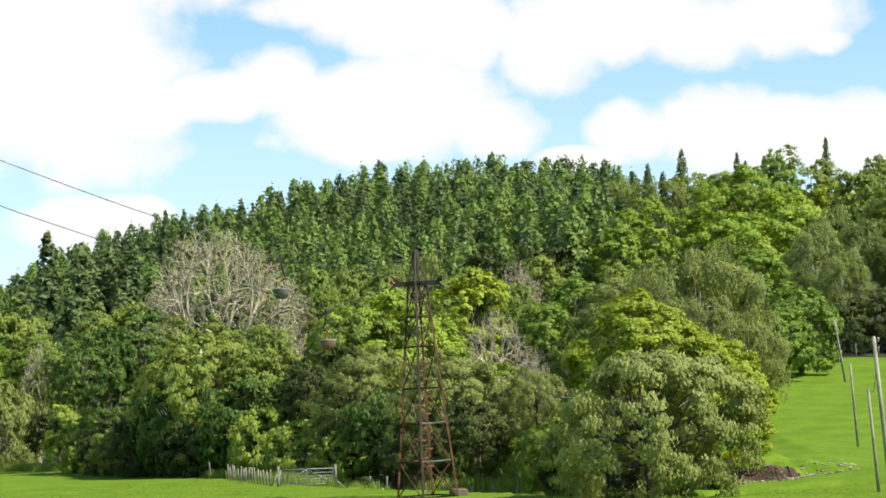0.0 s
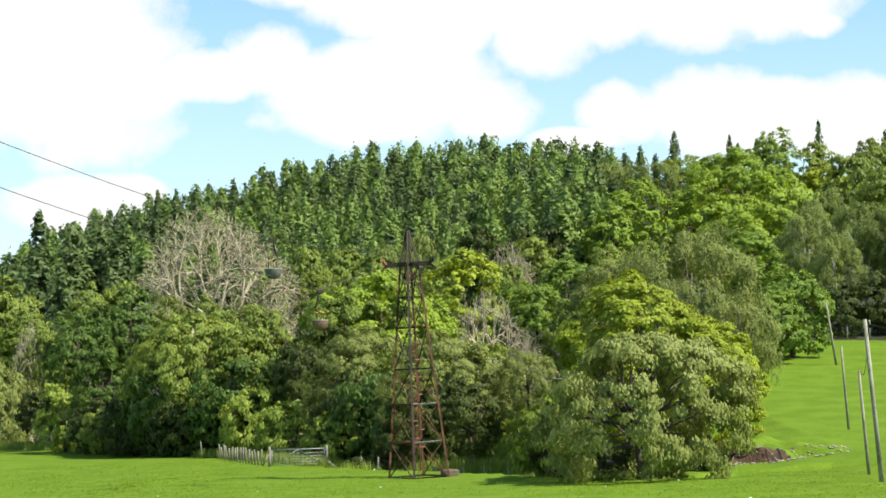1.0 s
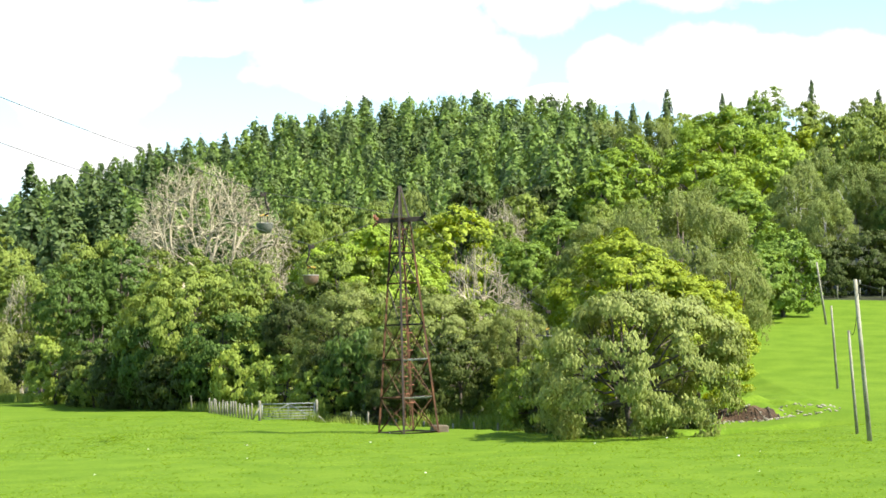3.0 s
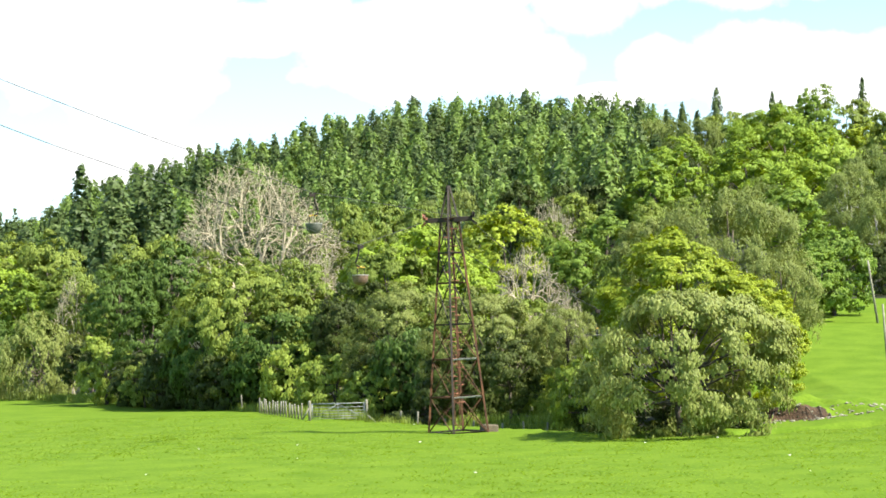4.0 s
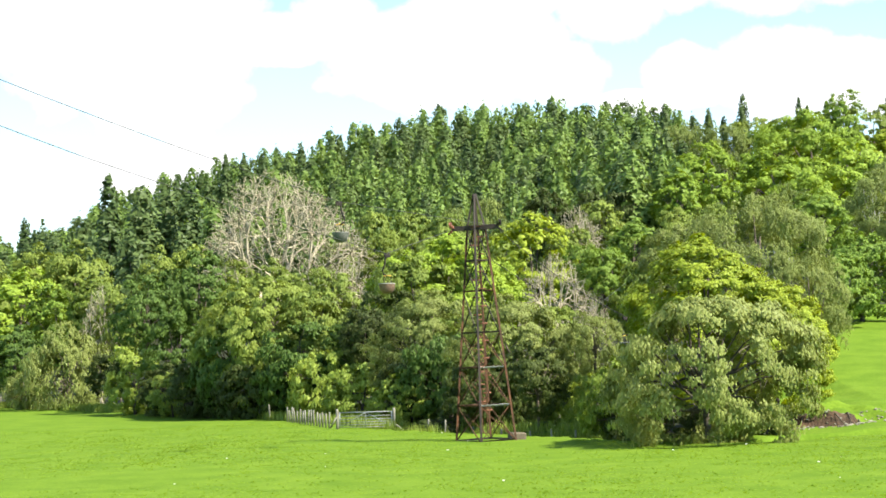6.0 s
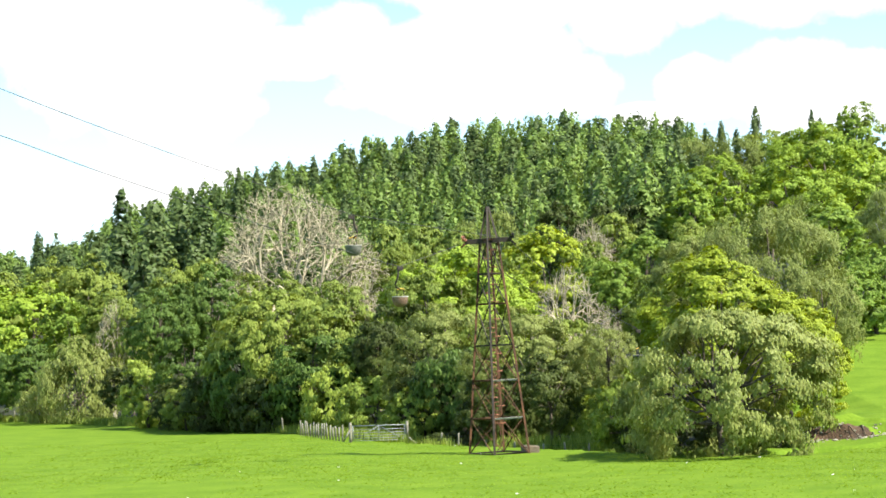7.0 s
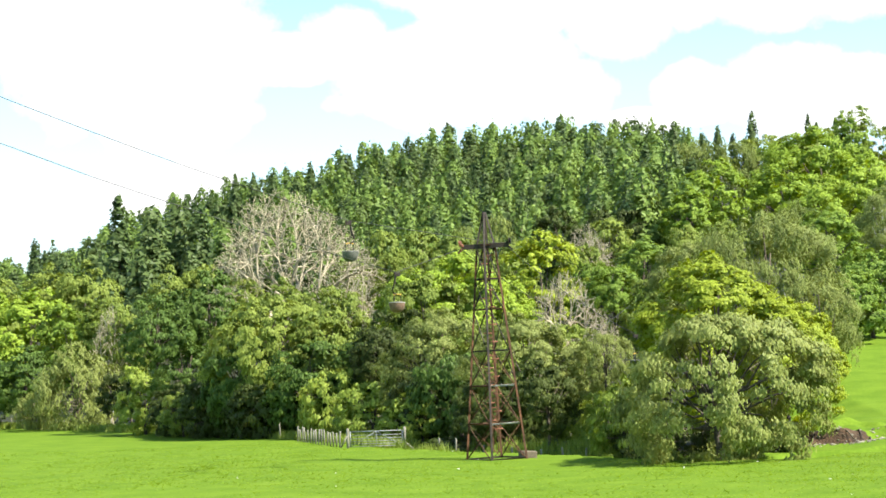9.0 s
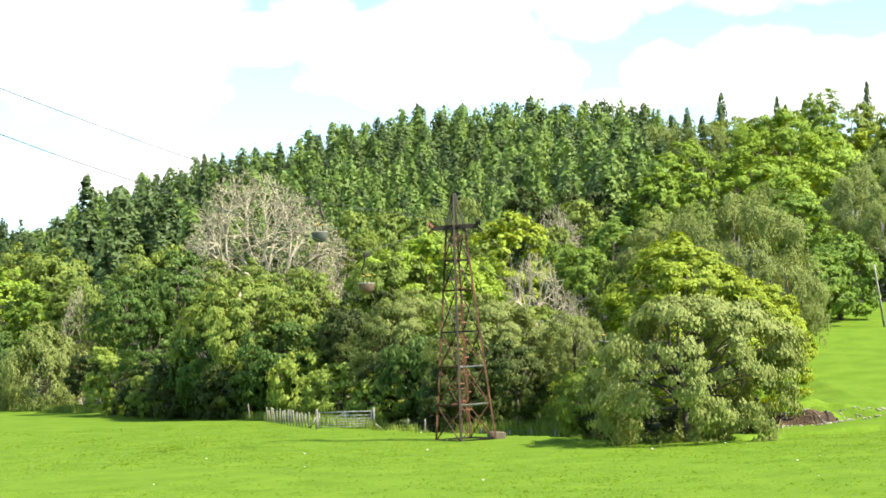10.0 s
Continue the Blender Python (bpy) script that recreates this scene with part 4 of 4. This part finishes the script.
fence([(-49.5, 209.0), (-31.5, 183.0), (-17.5, 156.0), (-12.0, 140.0)], 3.2, "old grey post and wire fence in the shade of the wood")
fence([(-11.3, 137.0), (-9.6, 131.0), (-7.3, 123.2)], 0.95, "close-set grey fence posts leading to the gate", 1.0)
fence([(-2.2, 121.4), (-0.1, 116.8), (4.8, 110.0), (8.2, 104.0)], 2.5, "grey post and wire fence under the trees")
fence([(33.0, 183.0), (46.0, 186.0), (64.0, 188.0), (80.0, 190.0)], 2.4, "post and wire fence along the top of the meadow", 1.3)


def field_gate():
    root = tagged(new("field_gate"), "grey galvanised five-bar field gate, shut between wooden posts", "gate")
    width, high = 3.3, 1.1
    for x in (0, width):
        part("stile", Shape().tube([(x, 0, 0.12), (x, 0, high)], 0.035, 8).mesh("stile", GALV, True), root)
    for z in (0.14, 0.3, 0.46, 0.64, 0.84, 1.08):
        part("rail", Shape().tube([(0, 0, z), (width, 0, z)], 0.028 if z > 1 else 0.018, 8).mesh("rail", GALV, True), root)
    part("stay", Shape().tube([(width / 2, -0.02, 0.14), (width / 2, -0.02, 1.08)], 0.022, 6).mesh("stay", GALV, True), root)
    part("diagonal", Shape().tube([(0.05, -0.03, 0.16), (width / 2, -0.03, 1.06)], 0.018, 6).mesh("diagonal", GALV, True), root)
    part("diagonal", Shape().tube([(width - 0.05, -0.03, 0.16), (width / 2, -0.03, 1.06)], 0.018, 6).mesh("diagonal", GALV, True), root)
    for x in (-0.16, width + 0.14):
        part("gate_post", Shape().tube([(x, 0, -0.3), (x, 0, 1.24), (x, 0, 1.3)], [0.1, 0.095, 0.06], 10).mesh("gate_post", POST_WOOD, True), root)
    root.matrix_basis = pose(-6.75, 122.0, ground_height(-5, 122.0), 0, 0, 0)
    return root


field_gate()
for x0, x1, y0, z0, z1 in ((-3.2, -1.7, 121.6, 0.75, 0.1), (-7.3, -6.9, 121.3, 0.1, 0.8)):
    rail = Shape().tube([(x0, y0, ground_height(x0, y0) + z0), (x1, y0 - 0.2, ground_height(x1, y0) + z1)], [0.06, 0.05], 8)
    tagged(new("strut_pole", rail.mesh("strut_pole", POST_WOOD, True)), "fallen wooden strut leaning against the gate post", "pole")

# ---- brook bank ----
def stone_mesh(k):
    bm = bmesh.new()
    bmesh.ops.create_icosphere(bm, subdivisions=2, radius=1)
    for v in bm.verts:
        v.co *= 1 + 0.45 * noise.noise(v.co * 1.3 + Vector((k * 7.0, 0, 0)))
        v.co.z *= 0.65
    me = bpy.data.meshes.new("stone")
    bm.to_mesh(me)
    bm.free()
    me.materials.append(STONE)
    return me


for i in range(6):
    x = 19.0 + 0.8 * i + turn.uniform(-0.2, 0.2)
    y = 104.6 + 0.22 * (x - 14) + turn.uniform(-0.5, 0.4)
    z = ground_height(x, y)
    dx = turn.uniform(-0.6, 0.6)
    root_path = [(x, y + 0.7, ground_height(x, y + 0.7) + 0.03), (x + dx * 0.4, y, z + 0.08), (x + dx, y - 0.9, ground_height(x + dx, y - 0.7) - 0.02)]
    tagged(new("exposed_root", Shape().tube(root_path, [0.035, 0.045, 0.02], 7).mesh("exposed_root", BARK, True)), "bare twisted root over the eroded bank", "root", group="roots on the bank")

stones = [stone_mesh(k) for k in range(4)]
for i in range(120):
    k = turn.random()
    x = 18.5 + 8.5 * k
    y = 104.4 + 0.3 * (x - 17) + turn.uniform(-1.0, 1.6)
    s = turn.uniform(0.04, 0.1)
    ob = tagged(new("stone", stones[i % 4]), "pale grey stone on the eroded brook bank", "stone", group="stones on the bank")
    ob.matrix_basis = pose(x, y, ground_height(x, y) + s * 0.25, turn.uniform(-20, 20), turn.uniform(-20, 20), turn.uniform(0, 360)) @ Matrix.Diagonal((s * 1.3, s, s, 1))

# ---- grass ----
def grass_tufts(count, seed, box, high, name, mat, label):
    r = random.Random(seed)
    verts, faces = [], []
    while len(faces) < count * 5:
        x, y = r.uniform(*box[0]), r.uniform(*box[1])
        if y > edge(x) + 2 or noise.noise((x * 0.12, y * 0.07, 4.0)) < r.uniform(-0.5, 0.35) or y < abs(x) * 3.0:
            continue
        z = ground_height(x, y)
        for k in range(5):
            a, h = r.uniform(0, 6.28), high * r.uniform(0.5, 1.3)
            bx, by = x + r.uniform(-0.15, 0.15), y + r.uniform(-0.15, 0.15)
            c, s, w = math.cos(a), math.sin(a), r.uniform(0.02, 0.05)
            i = len(verts)
            verts += [(bx - c * w, by - s * w, z - 0.02), (bx + c * w, by + s * w, z - 0.02), (bx + r.uniform(-0.2, 0.2), by + r.uniform(-0.2, 0.2), z + h)]
            faces.append((i, i + 1, i + 2))
    return tagged(new(name, mesh_of(name, verts, faces, mat)), label, "grass", kind="stuff")


GRASS_BLADE = foliage("grass_blades", (0.12, 0.2, 0.016), (0.2, 0.3, 0.035), 0.5, 0.15)
grass_tufts(11000, 1, ((-34, 34), (56, 135)), 0.05, "grass_tufts", GRASS_BLADE, "uneven tufts of grazed bright green grass")
ROUGH_GRASS = foliage("rough_grass_blades", (0.1, 0.17, 0.02), (0.27, 0.32, 0.06), 0.35, 0.2)


def verge(count):
    """Longer grass and nettles along the fence lines."""
    r = random.Random(8)
    verts, faces = [], []
    for i in range(count):
        x = r.uniform(-50, 9)
        y = edge(x) + r.uniform(-3.5, 2.5)
        z = ground_height(x, y)
        for k in range(4):
            a, h = r.uniform(0, 6.28), r.uniform(0.25, 0.75)
            bx, by, w = x + r.uniform(-0.2, 0.2), y + r.uniform(-0.2, 0.2), r.uniform(0.03, 0.07)
            j = len(verts)
            verts += [(bx - math.cos(a) * w, by - math.sin(a) * w, z - 0.03), (bx + math.cos(a) * w, by + math.sin(a) * w, z - 0.03), (bx + r.uniform(-0.2, 0.2), by + r.uniform(-0.2, 0.2), z + h)]
            faces.append((j, j + 1, j + 2))
    return tagged(new("verge_grass", mesh_of("verge_grass", verts, faces, ROUGH_GRASS)), "long rough grass and nettles below the trees", "grass", kind="stuff")


verge(9000)

tuft = bmesh.new()
bmesh.ops.create_icosphere(tuft, subdivisions=1, radius=1)
for v in tuft.verts:
    v.co *= 1 + 0.4 * noise.noise(v.co * 2)
    v.co.z *= 0.5
fluff = bpy.data.meshes.new("white_flower")
tuft.to_mesh(fluff)
tuft.free()
fluff.materials.append(WHITE)
for i in range(16):
    y = turn.uniform(62, 115)
    x = turn.uniform(-0.2, 0.22) * y
    s = turn.uniform(0.02, 0.05)
    ob = tagged(new("white_flower", fluff), "small white flower head in the grass", "flower", group="white flowers in the pasture")
    ob.matrix_basis = pose(x, y, ground_height(x, y) + 0.08, 0, 0, turn.uniform(0, 360)) @ Matrix.Diagonal((s * 1.6, s, s, 1))
